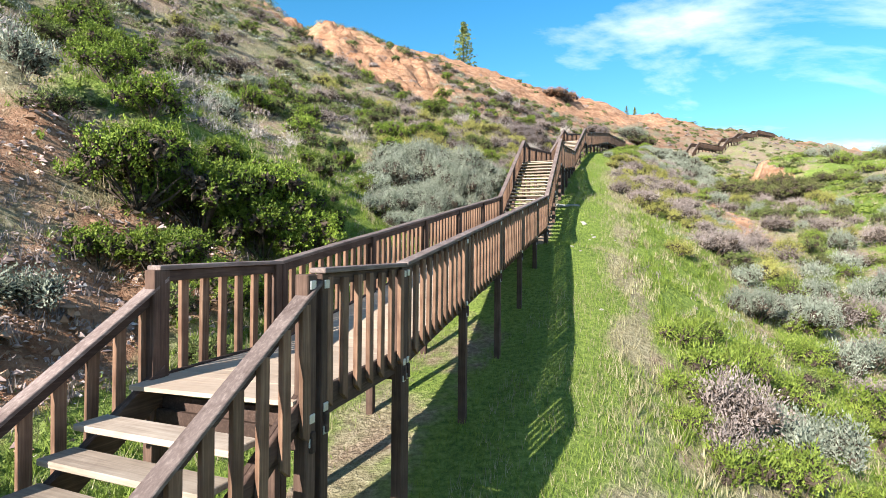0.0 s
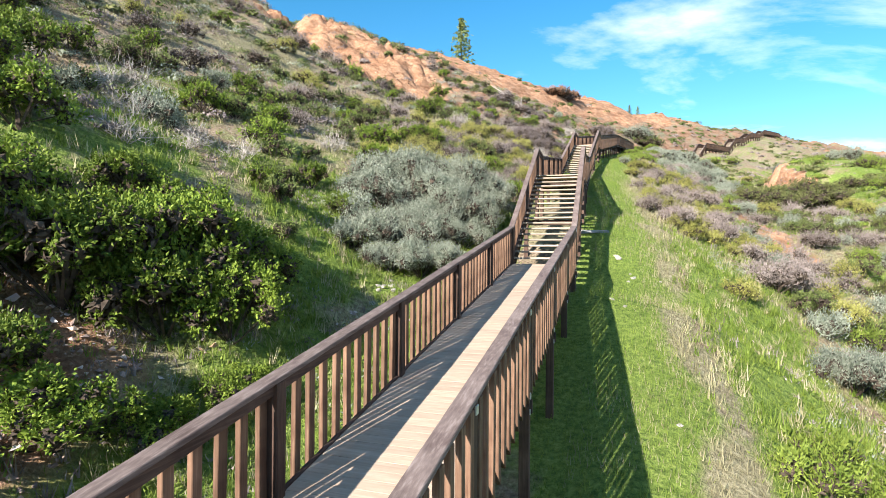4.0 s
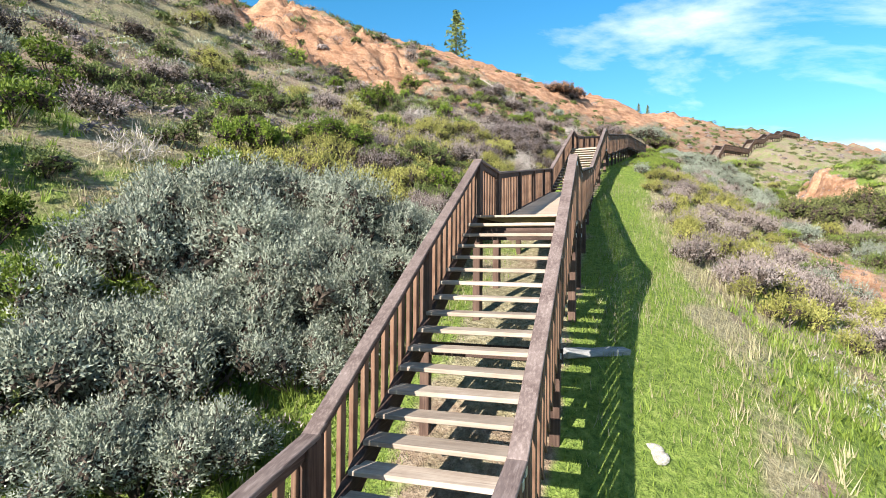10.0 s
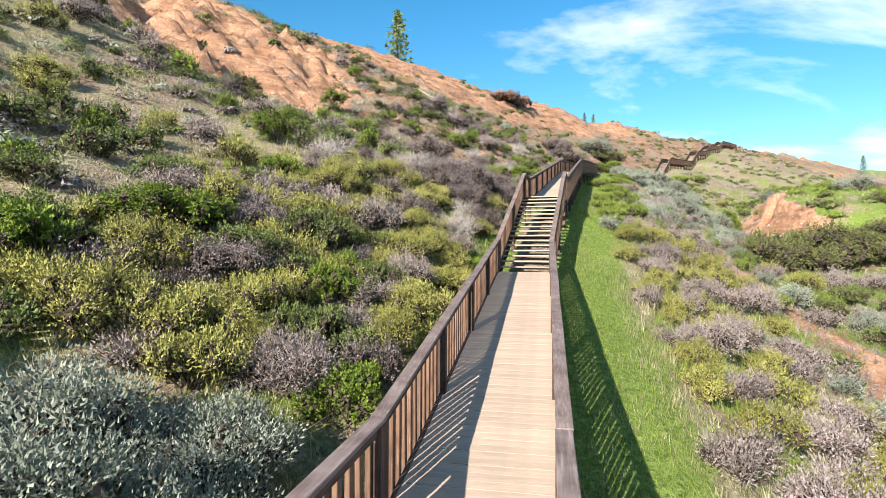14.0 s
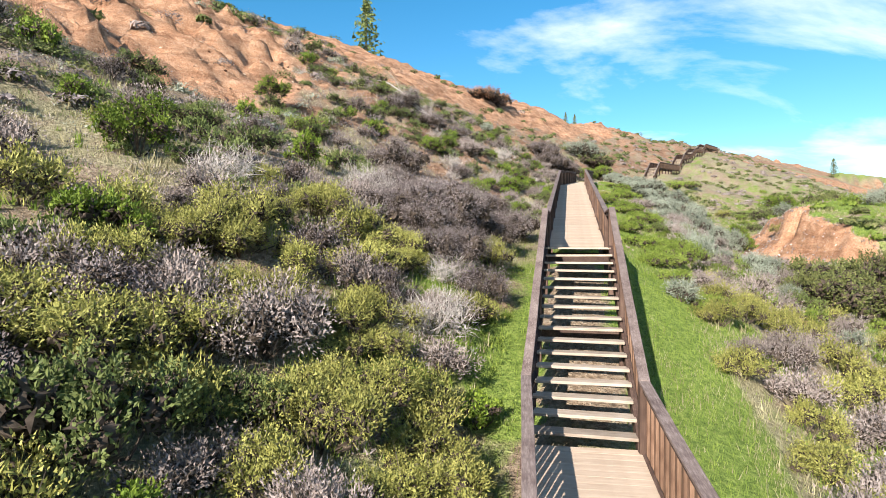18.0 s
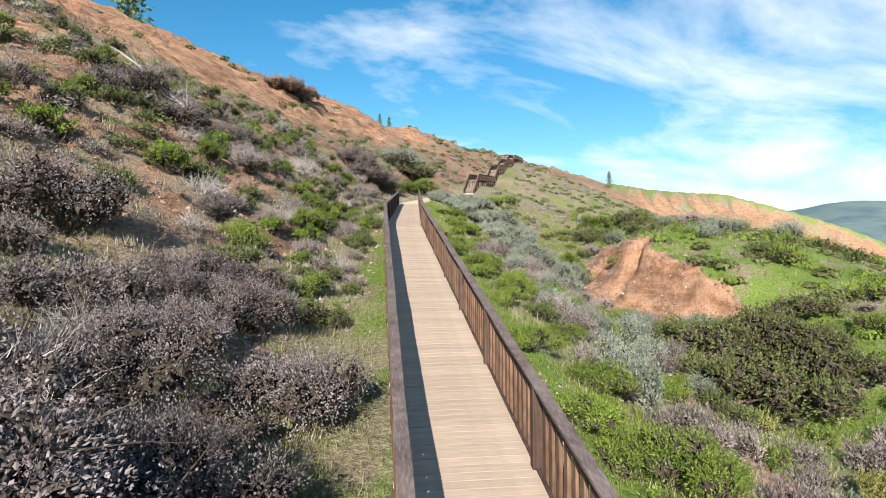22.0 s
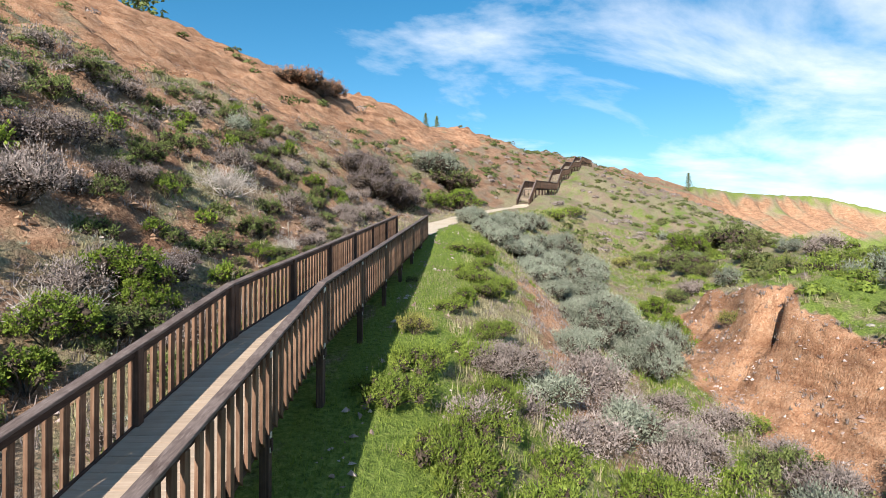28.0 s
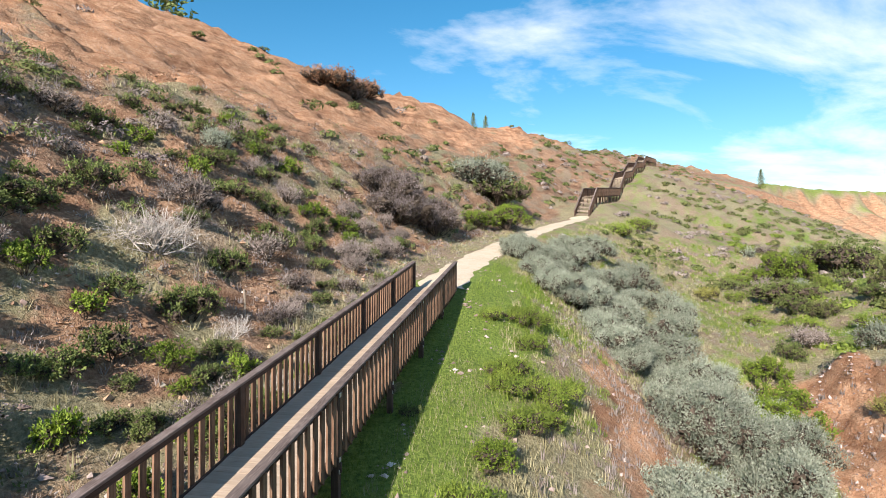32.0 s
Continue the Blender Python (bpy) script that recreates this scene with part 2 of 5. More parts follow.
    rise = 0.72 * np.clip((bs - crest + 0.8 + jag) / 0.9, 0, 1) + 0.28 * np.clip((bs - crest + 2.6 + 0.6 * jag) / 1.6, 0, 1)
    z = z - 1.2 * near * np.exp(-((bs + 9.5) / 3) ** 2)
    z = z + near * (np.interp(bt, [0, 0.3, 0.6, 0.75, 0.95], [1.5, 2.6, 3.2, 3.2, 2.1]) * rise * np.exp(-np.maximum(bs - 2.5, 0) / 5) - 1.4 * np.exp(-((bs - crest + 3.4) / 2.2) ** 2) + 0.1 * jag * np.exp(-((bs - crest + 1) / 2) ** 2))
    r140 = np.clip((y - 135) / 30, 0, 1) * np.clip((600 - y) / 100, 0, 1) * np.clip((u - 1.5) / 8, 0, 1)
    z = z - r140 * (1.6 * np.abs(np.sin(yf * 0.33 + 0.4 * np.sin(u * 0.2))) + 0.7 * np.abs(np.sin(yf * 0.83 + 1)))
    top = np.interp(yf, [-20, 45, 63, 85, 100, 112, 130, 160, 184, 300, 340, 430, 540, 620, 2400], [70, 43, 36, 45, 52, 43.6, 42.6, 43.4, 46.5, 62, 55, 40, 30, 30, 30])
    top = top + 1.3 * np.sin(x * 0.21 + 1.1 * np.sin(y * 0.13)) + 0.7 * np.sin(x * 0.47 + y * 0.31)
    z = -0.8 * np.logaddexp(-z / 0.8, -top / 0.8)
    return z


def ground_at(x, y):
    return float(ground(np.array([x]), np.array([y]))[0])


# ---- ground sheet ----
def lumps(x, y, scale, seed):
    """A cheap smooth noise field in -1..1 (arrays)."""
    rs = np.random.RandomState(seed)
    out = np.zeros(np.shape(x))
    for k in range(7):
        a, f, p = rs.uniform(0, 6.28), rs.uniform(0.6, 1.6) / scale, rs.uniform(0, 6.28, 2)
        ca, sa = math.cos(a), math.sin(a)
        out += np.sin((x * ca + y * sa) * f * 6.28 + p[0] + 1.3 * np.sin((y * ca - x * sa) * f * 4.1 + p[1]))
    return out / 4.5


def ramp01(v, a, b):
    return np.clip((v - a) / (b - a), 0, 1)


def bare(x, y):
    """Where the orange clay of the upper hill shows with hardly a plant, 0 to 1."""
    u = x - soft(y, LY, LX, 1.0)
    n2 = lumps(x, y, 6, 14)
    dome = np.exp(-(((x + 9.5) / 11) ** 2 + ((y - 68) / 13) ** 2)) + 0.08 * n2
    rim = ramp01(-u + 2.0 * n2, 16, 21) * ramp01(y, 84, 94) * ramp01(-y, -200, -170)
    return np.maximum(ramp01(dome, 0.35, 0.5), rim * np.clip(0.85 + 0.5 * n2, 0, 1))


def clear_of_walk(x, y):
    return np.abs(x - soft(y, LY, LX, 1.0))


def rough_bank(x, y):
    """Gullies and clods of the bare uphill banks."""
    u = x - soft(y, LY, LX, 1.0)
    k = np.clip((-u - 3.5) / 3, 0, 1) * np.maximum(np.clip((y - 52) / 8, 0, 1) * np.clip((150 - y) / 20, 0, 1), np.clip((19 - y) / 5, 0, 1) * np.clip((u + 26) / 8, 0, 1))
    along = y * 0.93 + x * 0.36 + 0.8 * lumps(x, y, 6, 21)
    rill = -np.abs(np.sin(along * 1.05)) * 0.32 - 0.18 * np.abs(np.sin(along * 2.7 + 1))
    return k * (1.35 * rill + 0.3 + 0.28 * lumps(x, y, 3.1, 22) + 0.18 * lumps(x, y, 1.3, 23))


def scarp(x, y):
    """Rills and ledges of the bare upper hill."""
    k = bare(x, y)
    a = y + 0.35 * x + 2.6 * lumps(x, y, 6, 24) + 0.8 * lumps(x, y, 2.5, 27)
    k = k * np.clip(0.75 + 0.5 * lumps(x, y, 11, 28), 0.3, 1.1) * np.interp(y, [80, 95], [1, 0.7])
    ledge = np.sin(1.9 * ground(x, y) + 1.5 * lumps(x, y, 9, 26))
    return k * (0.9 - 1.25 * np.abs(np.sin(a * 0.50)) - 0.75 * np.abs(np.sin(a * 1.27 + 0.7)) - 0.3 * np.abs(np.sin(a * 3.1)) + 0.35 * lumps(x, y, 2.4, 25) + 0.22 * ledge) - 2.2 * np.exp(-((x + 15 + 0.45 * (y - 65)) / 1.6) ** 2 - ((y - 68) / 6) ** 2)


def relief(x, y):
    """The ground with its bumps and rills."""
    z = ground(x, y)
    w = np.clip((clear_of_walk(x, y) - 2.0) / 5.0, 0.06, 1)
    far = np.clip(np.hypot(x, y - 40) / 120, 0.6, 3)
    bs, bt = gully_wall(x, y)
    k = np.clip((bs + 7) / 2, 0, 1) * np.clip((1.5 - bs) / 1.5, 0, 1) * np.clip(bt * 8 + 1, 0, 1) * np.clip((1.15 - bt) * 8, 0, 1)
    z = z + k * (0.12 * lumps(x, y, 1.9, 6) - 0.22 * np.abs(lumps(x, y, 3.2, 7)) + 0.05 * lumps(x, y, 0.8, 8))
    return z + w * (0.30 * far * lumps(x, y, 9.0, 3) + 0.10 * lumps(x, y, 2.6, 4) + 0.04 * lumps(x, y, 0.9, 5)) + rough_bank(x, y) + scarp(x, y)


def graded(start, step, grow, end):
    v = [start]
    while v[-1] < end:
        v.append(v[-1] + step)
        step *= grow
    return v


ys = np.array(sorted([-v for v in graded(20.0, 0.8, 1.25, 3000)][::-1] + list(np.arange(-19.5, 60, 0.5)) + list(np.arange(60, 95, 0.4)) + graded(95, 0.6, 1.022, 4200)))
up = list(np.arange(0, 27, 0.33)) + graded(27.0, 0.36, 1.05, 3600)
uphill = list(np.arange(0, 40, 0.42)) + graded(40.0, 0.45, 1.05, 3600)
us = np.array([-v for v in uphill[:0:-1]] + up)
GX = us[None, :] + soft(ys, LY, LX, 4.0)[:, None]
GY = np.repeat(ys[:, None], len(us), 1)
GZ = relief(GX, GY)
ny, nx = GX.shape
idx = np.arange(ny * nx).reshape(ny, nx)
quads = np.stack([idx[:-1, :-1], idx[:-1, 1:], idx[1:, 1:], idx[1:, :-1]], -1).reshape(-1, 4)


def mesh_from(name, verts, faces, mat, smooth=False):
    """A mesh from arrays of vertices and equal-sized faces."""
    me = bpy.data.meshes.new(name)
    verts, faces = np.asarray(verts, np.float32), np.asarray(faces, np.int32)
    k = faces.shape[1]
    me.vertices.add(len(verts))
    me.vertices.foreach_set("co", verts.ravel())
    me.loops.add(faces.size)
    me.loops.foreach_set("vertex_index", faces.ravel())
    me.polygons.add(len(faces))
    me.polygons.foreach_set("loop_start", np.arange(0, faces.size, k, dtype=np.int32))
    me.polygons.foreach_set("use_smooth", np.full(len(faces), smooth))
    me.update(calc_edges=True)
    me.materials.append(mat)
    return me


# cover of the ground: green grass, bare clay, pale dry grass; each 0 to 1
def cover(x, y):
    u = x - soft(y, LY, LX, 1.0)
    n1, n2, n3 = lumps(x, y, 14, 11), lumps(x, y, 5, 12), lumps(x, y, 2.2, 13)
    z = ground(x, y)
    steep_left = ramp01(-u, 14, 30) * ramp01(y, 60, 95)
    strip = np.exp(-((u - 3.2 - 0.4 * n2) / 0.65) ** 2) * np.clip(0.75 + 0.6 * n1, 0, 1) * ramp01(-y, -60, -40)
    green = np.clip(0.62 + 0.5 * n1 + 0.35 * n2 + 0.2 * n3, 0, 1) * np.interp(u, [-60, -25, -14, -3, 0, 3, 6, 9, 14, 40], [0.35, 0.5, 0.7, 0.9, 1, 1, 0.85, 0.75, 0.95, 1.1])
    green = green * np.interp(y, [76, 92], [1, 0.62]) * (1 - 0.75 * strip)
    green = green * (1 - 0.6 * ramp01(-u, 0.5, 3) * ramp01(y, 46, 60))
    green = np.maximum(green, ramp01(u, 0.3, 1.0) * ramp01(-u, -3.9 - 0.7 * n2, -2.8 - 0.7 * n2) * np.interp(y, [60, 70, 84, 90], [0.95, 0.85, 0.75, 0.3]))
    green = np.maximum(green, ramp01(-u, 0.6, 1.4) * ramp01(u, -11, -7) * ramp01(-y, -31, -26) * np.clip(0.85 + 0.5 * n2, 0, 1))
    green = np.maximum(green, ramp01(u, 3.6, 4.4) * ramp01(-u, -8.5, -6.5) * ramp01(y, 10, 13) * ramp01(-y, -28, -23))
    green = green * np.where((y > 18) & (y < 46), ramp01(np.abs(u) + 0.25 * n3, 0.55, 1.0), 1)
    green = green * (1 - 0.5 * ramp01(-u, 2, 5) * ramp01(y, 29, 36) * ramp01(-y, -60, -50)) * (1 - 0.6 * ramp01(-u, 1.3, 2.5) * ramp01(y, 52, 60))
    clay = np.clip(0.25 * n1 - 0.35 * n2 + 0.3 * n3 - 0.15, 0, 1) * 0.9
    clay = np.maximum(clay, steep_left * np.clip(0.9 + 0.4 * n1 + 0.4 * n2, 0, 1))
    clay = np.maximum(clay, ramp01(-u, 2.4, 4.2) * ramp01(y, 52, 62) * np.clip(0.6 + 0.6 * n2 + 0.4 * n3, 0, 1))
    clay = np.maximum(clay, bare(x, y))
    clay = np.maximum(clay, ramp01(-u, 4.2, 5.5) * ramp01(-y, -17, -11) * ramp01(u, -22, -14) * np.clip(0.8 + 0.5 * n2, 0, 1))
    e = 0.7
    slope = np.hypot(ground(x + e, y) - ground(x - e, y), ground(x, y + e) - ground(x, y - e)) / (2 * e)
    clay = np.maximum(clay, ramp01(slope + 0.1 * n3, 0.95, 1.25))
    d = u * np.interp(y, [0, 70, 110], [0.95, 0.92, 0.79])
    clay = np.maximum(clay, np.exp(-((u - np.interp(y, [34, 38.5, 45.5, 52, 60], [13.0, 12.3, 10.3, 9.8, 9.8]) - 0.6 * n2) / 1.9) ** 2) * ramp01(y, 32, 37) * ramp01(-y, -66, -58) * np.clip(0.9 + 0.5 * n3, 0, 1))
    clay = np.maximum(clay, np.exp(-((d - 6.7 - 0.7 * n2) / 1.85) ** 2) * ramp01(y, 60, 66) * ramp01(-y, -84, -76) * np.clip(0.9 + 0.5 * n3, 0, 1))
    bs, bt = gully_wall(x, y)
    gc_ = gully_crest(bt)
    clay = np.maximum(clay, ramp01(bs - gc_ + 0.6 * n3, -4.2, -3.2) * ramp01(gc_ - bs + 0.5 * n3, -0.9, -0.2) * ramp01(bt + 0.05 * n3, -0.08, 0.08) * ramp01(-bt, -1.14, -1.04))
    clay = np.maximum(clay, ramp01(u, 2, 5) * ramp01(-u + 5 * n1, -34, -18) * ramp01(y, 140, 190) * np.clip(0.75 + 0.5 * n2 + 0.5 * n1, 0, 1))
    dry = np.maximum(np.clip(0.5 - 0.5 * n1 + 0.4 * n3, 0, 1), np.minimum(1, 1.8 * strip))
    high = np.maximum(np.maximum(ramp01(-u, 16, 26) * ramp01(y, 50, 70), ramp01(u, 5, 12)), bare(x, y))
    high = np.maximum(high, 0.95 * ramp01(u, 4.0, 6.0) * ramp01(-u, -13, -10) * ramp01(y, 30, 36))
    high = np.maximum(high, 0.42 * ramp01(-y, -21, -17) * ramp01(-u, 3, 4.5) * ramp01(u, -24, -18))
    return green * (1 - clay), clay, dry, high


m, n, l, b = material("ground_cover", 0.95)
tc = n.new("ShaderNodeTexCoord")
pos = tc.outputs["Object"]
at = n.new("ShaderNodeAttribute")
at.attribute_name = "cover"
sp = n.new("ShaderNodeSeparateColor")
l.new(at.outputs["Color"], sp.inputs["Color"])
fine, mid_n, big = noise_node(n, l, pos, 9.0, 5, 0.7), noise_node(n, l, pos, 1.7, 5, 0.65), noise_node(n, l, pos, 0.35, 4)
dirt = ramp_node(n, l, fine, [(0.3, (0.12, 0.085, 0.06)), (0.5, (0.24, 0.18, 0.125)), (0.7, (0.40, 0.33, 0.25))])
straw = ramp_node(n, l, fine, [(0.3, (0.12, 0.105, 0.055)), (0.55, (0.285, 0.255, 0.155)), (0.75, (0.47, 0.43, 0.30))])
grass_c = ramp_node(n, l, fine, [(0.3, (0.06, 0.10, 0.018)), (0.52, (0.16, 0.225, 0.045)), (0.75, (0.29, 0.345, 0.095))])
clay_c = mix_node(n, l, at.outputs["Alpha"], ramp_node(n, l, mid_n, [(0.3, (0.105, 0.062, 0.042)), (0.5, (0.225, 0.138, 0.092)), (0.7, (0.35, 0.24, 0.17))]), ramp_node(n, l, mid_n, [(0.3, (0.28, 0.13, 0.07)), (0.5, (0.46, 0.25, 0.145)), (0.7, (0.58, 0.37, 0.245))]))
clay_c = mix_node(n, l, 0.35, clay_c, ramp_node(n, l, fine, [(0.35, (0.19, 0.095, 0.052)), (0.62, (0.48, 0.31, 0.20))]))


vo = n.new("ShaderNodeTexVoronoi")
vo.inputs["Scale"].default_value = 17.0
l.new(pos, vo.inputs["Vector"])
st = n.new("ShaderNodeSeparateColor")
l.new(vo.outputs["Color"], st.inputs["Color"])
clay_c = mix_node(n, l, ramp_node(n, l, st.outputs["Red"], [(0.5, (0, 0, 0)), (0.98, (0.6, 0.6, 0.6))]), clay_c, ramp_node(n, l, st.outputs["Green"], [(0.2, (0.20, 0.10, 0.06)), (0.6, (0.43, 0.27, 0.17)), (0.95, (0.56, 0.43, 0.31))]))
bed = n.new("ShaderNodeMapping")
bed.inputs["Scale"].default_value = (0.25, 0.25, 1.5)
l.new(pos, bed.inputs["Vector"])
clay_c = mix_node(n, l, 0.9, clay_c, ramp_node(n, l, noise_node(n, l, pos, 0.7, 6, 0.72), [(0.3, (0.55, 0.5, 0.47)), (0.48, (0.95, 0.95, 0.95)), (0.65, (1.12, 1.1, 1.08))]), 'MULTIPLY')
clay_c = mix_node(n, l, 1.0, clay_c, ramp_node(n, l, noise_node(n, l, bed.outputs["Vector"], 1.0, 3), [(0.38, (0.72, 0.66, 0.63)), (0.5, (1.0, 0.99, 0.98)), (0.66, (1.1, 1.11, 1.12))]), 'MULTIPLY')


def sharpen(mask, amount):
    a = n.new("ShaderNodeMath")
    a.operation = 'MULTIPLY_ADD'
    l.new(mid_n, a.inputs[0])
    a.inputs[1].default_value = amount
    a.inputs[2].default_value = -amount / 2
    c = n.new("ShaderNodeMath")
    c.operation = 'ADD'
    l.new(mask, c.inputs[0])
    l.new(a.outputs[0], c.inputs[1])
    r = n.new("ShaderNodeMapRange")
    r.inputs["From Min"].default_value, r.inputs["From Max"].default_value = 0.36, 0.62
    l.new(c.outputs[0], r.inputs["Value"])
    return r.outputs["Result"]


col = mix_node(n, l, sharpen(sp.outputs["Blue"], 0.9), dirt, straw)
col = mix_node(n, l, sharpen(sp.outputs["Red"], 0.8), col, grass_c)
col = mix_node(n, l, sharpen(sp.outputs["Green"], 0.7), col, clay_c)
col = mix_node(n, l, 0.5, col, mix_node(n, l, 1.0, col, ramp_node(n, l, big, [(0.3, (0.75, 0.75, 0.75)), (0.7, (1.15, 1.12, 1.1))]), 'MULTIPLY'))
l.new(col, b.inputs["Base Color"])
bump_node(n, l, b, mix_node(n, l, 0.5, fine, mid_n), 1.0, 0.25)
M_GROUND = m

ground_me = mesh_from("ground", np.stack([GX, GY, GZ], -1).reshape(-1, 3), quads, M_GROUND, True)
cg, cc, cd, ch = cover(GX.ravel(), GY.ravel())
att = ground_me.color_attributes.new("cover", 'FLOAT_COLOR', 'POINT')
att.data.foreach_set("color", np.stack([cg, cc, cd, ch], -1).astype(np.float32).ravel())
tagged(new("ground", ground_me), "grassy coastal hillside with bare orange clay and dry patches", "ground", kind="structure")


# ---- timber walkway ----
HALF = 0.80            # rail centre from the walkway's centre
RAIL_H = 0.98
PITCH = 0.235


def bm_box(sx, sy, sz, at=(0, 0, 0), bevel=0.006):
    bm = bmesh.new()
    bmesh.ops.create_cube(bm, size=1.0)
    for v in bm.verts:
        v.co = Vector((v.co.x * sx + at[0], v.co.y * sy + at[1], v.co.z * sz + at[2]))
    if bevel:
        bmesh.ops.bevel(bm, geom=bm.edges[:], offset=bevel, segments=1, affect='EDGES')
    return bm


def to_mesh(name, bm, mat):
    me = bpy.data.meshes.new(name)
    bm.to_mesh(me)
    bm.free()
    me.materials.append(mat)
    return me


def put(name, me, parent, m=None, label=""):
    ob = new(name, me)
    ob.parent = parent
    if m is not None:
        ob.matrix_basis = m
    return tagged(ob, label)


def part(name, bm, mat, parent, label="", m=None):
    return put(name, to_mesh(name, bm, mat), parent, m, label)


def slat_mesh(h):
    """A baluster with a slanting lower end."""
    bm = bm_box(0.045, 0.095, h, (0, 0, h / 2), 0.005)
    for v in bm.verts:
        if v.co.z < h * 0.5 and v.co.y < 0:
            v.co.z += 0.07
    return to_mesh("baluster", bm, M_SLAT)


SLAT = slat_mesh(1.06)
PLANK = to_mesh("plank", bm_box(2 * HALF - 0.06, 0.1422, 0.036, (0, 0, -0.018), 0.0014), M_DECK)
TREAD = to_mesh("tread", bm_box(2 * HALF - 0.10, 0.275, 0.048, (0, 0, -0.024), 0.007), M_TREAD)
PLATE = to_mesh("bolt_plate", bm_box(0.014, 0.068, 0.068, (0, 0, 0), 0.003), M_STEEL)


def sheared(sx, length, sz, x, z0, k, mat, name, parent, label=""):
    """A board along the walk whose ends stay upright while it climbs at the slope k."""
    n_cut = max(1, int(length / 1.5))
    bm = bmesh.new()
    bmesh.ops.create_cube(bm, size=1.0)
    for v in bm.verts:
        v.co = Vector((v.co.x * sx + x, (v.co.y + 0.5) * length, v.co.z * sz + z0))
    bmesh.ops.subdivide_edges(bm, edges=[e for e in bm.edges if abs(e.verts[0].co.y - e.verts[1].co.y) > 0.1], cuts=n_cut)
    for v in bm.verts:
        w = 0.004 * math.sin(v.co.y * 2.1 + x * 9) + 0.003 * math.sin(v.co.y * 5.3 + z0 * 7)
        v.co.x += w
        v.co.z += k * v.co.y + w
    bmesh.ops.bevel(bm, geom=[e for e in bm.edges if e.is_boundary or len(e.link_faces) == 2 and e.calc_face_angle(0) > 0.8], offset=0.006, segments=1, affect='EDGES')
    return part(name, bm, mat, parent, label)


def stretch(p0, p1, risers=0, over=0.0, far=False, drop=0.0):
    """One straight stretch of the walkway: its deck or steps, and its two railings."""
    p0, p1 = Vector(p0), Vector(p1)
    dx, dy, rise = p1 - p0
    run = math.hypot(dx, dy)
    az = math.degrees(math.atan2(dx, dy))
    k, base = rise / run, pose(*p0, 0, 0, -az)
    tilt = math.degrees(math.atan(k))
    kind = "timber_stairs" if risers else "boardwalk"
    deck = new(kind)
    deck.matrix_basis = base
    tagged(deck, "open-riser stairs with worn pale timber treads" if risers else "sloping boardwalk of weathered pale cross planks on dark beams", "stairs" if risers else "boardwalk", "stairs and ramps of the hillside walkway")
    if risers:
        going, step = (run - 0.3) / risers, rise / risers
        for i in range(risers - 1):
            put("tread", TREAD, deck, pose(random.uniform(-0.012, 0.012), going * (i + 0.5), step * (i + 1), random.uniform(-0.8, 0.8), random.uniform(-0.5, 0.5), random.uniform(-0.5, 0.5)))
        for side in (-1, 1):
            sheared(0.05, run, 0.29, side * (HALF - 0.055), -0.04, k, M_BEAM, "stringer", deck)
    else:
        count = int((run + over) / 0.143)
        for i in range(count):
            yy = (i + 0.5) * (run + over) / count - over
            put("plank", PLANK, deck, pose(random.uniform(-0.006, 0.006), yy, k * yy + random.uniform(-0.002, 0.002), tilt, random.uniform(-0.15, 0.15), random.uniform(-0.2, 0.2)))
        for side in (-1, 1):
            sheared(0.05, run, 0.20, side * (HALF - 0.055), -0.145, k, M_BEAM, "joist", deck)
    for side in (-1, 1):
        rail = new("railing")
        rail.matrix_basis = base
        tagged(rail, "dark brown timber railing with upright slats and a grey worn cap", "railing", "railings of the hillside walkway")
        x = side * HALF
        sheared(0.145, run + 0.04, 0.042, x, RAIL_H - drop - 0.021, k, M_CAP, "cap_rail", rail, "weathered grey-brown flat handrail")
        sheared(0.042, run, 0.10, x - side * 0.01, RAIL_H - drop - 0.095, k, M_BEAM, "top_rail", rail)
        sheared(0.045, run, 0.16, x - side * 0.012, -0.06 if not risers else 0.02, k, M_BEAM, "bottom_rail", rail)
        count = max(2, int(run / PITCH))
        for i in range(count):
            yy = (i + 0.5) * run / count
            put("baluster", SLAT, rail, pose(x + side * 0.036, yy, k * yy - 0.16 - 0.8 * drop + random.uniform(-0.012, 0.012), random.uniform(-0.5, 0.5), random.uniform(-0.4, 0.4), random.uniform(-2, 2)))
        bays = max(1, round(run / 2.9))
        for i in range(bays + 1):
            yy = min(max(i * run / bays, 0.06), run - 0.06)
            w = base @ Vector((x, yy, 0))
            foot = min(ground_at(w.x, w.y) - p0.z - 0.25, k * yy - 0.4)
            top = k * yy + RAIL_H - (0.045 if yy < run - 0.1 or not drop else 0.0) - (drop if yy < run - 0.1 else 0.0)
            post = part("post", bm_box(0.12, 0.12, top - foot, (0, 0, (top + foot) / 2), 0.008), M_POST, rail, "", pose(x - side * 0.01, yy, 0))
            if side > 0 and not far:
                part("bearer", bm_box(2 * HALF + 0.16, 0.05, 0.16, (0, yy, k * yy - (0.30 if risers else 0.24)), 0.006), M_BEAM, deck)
            if not far:
                for zz in (k * yy - 0.12, k * yy - 0.30, top - 0.08):
                    put("bolt_plate", PLATE, post, pose(side * 0.066, 0, zz, 0, 0, 0), "small galvanised square washer plate")



for i, (p, q) in enumerate(zip(NODES[:-1], NODES[1:])):
    stretch(p, q, {0: 22, 1: 23, 4: 18, 7: 17}.get(i, 0), 0.28 if i in (2, 5, 8) else 0.0, drop=0.12 if i < 2 else 0.0)
for i, (p, q) in enumerate(zip(FAR[:-1], FAR[1:])):
    stretch(p, q, {0: 17, 2: 18, 4: 15, 6: 14}.get(i, 0), far=True)

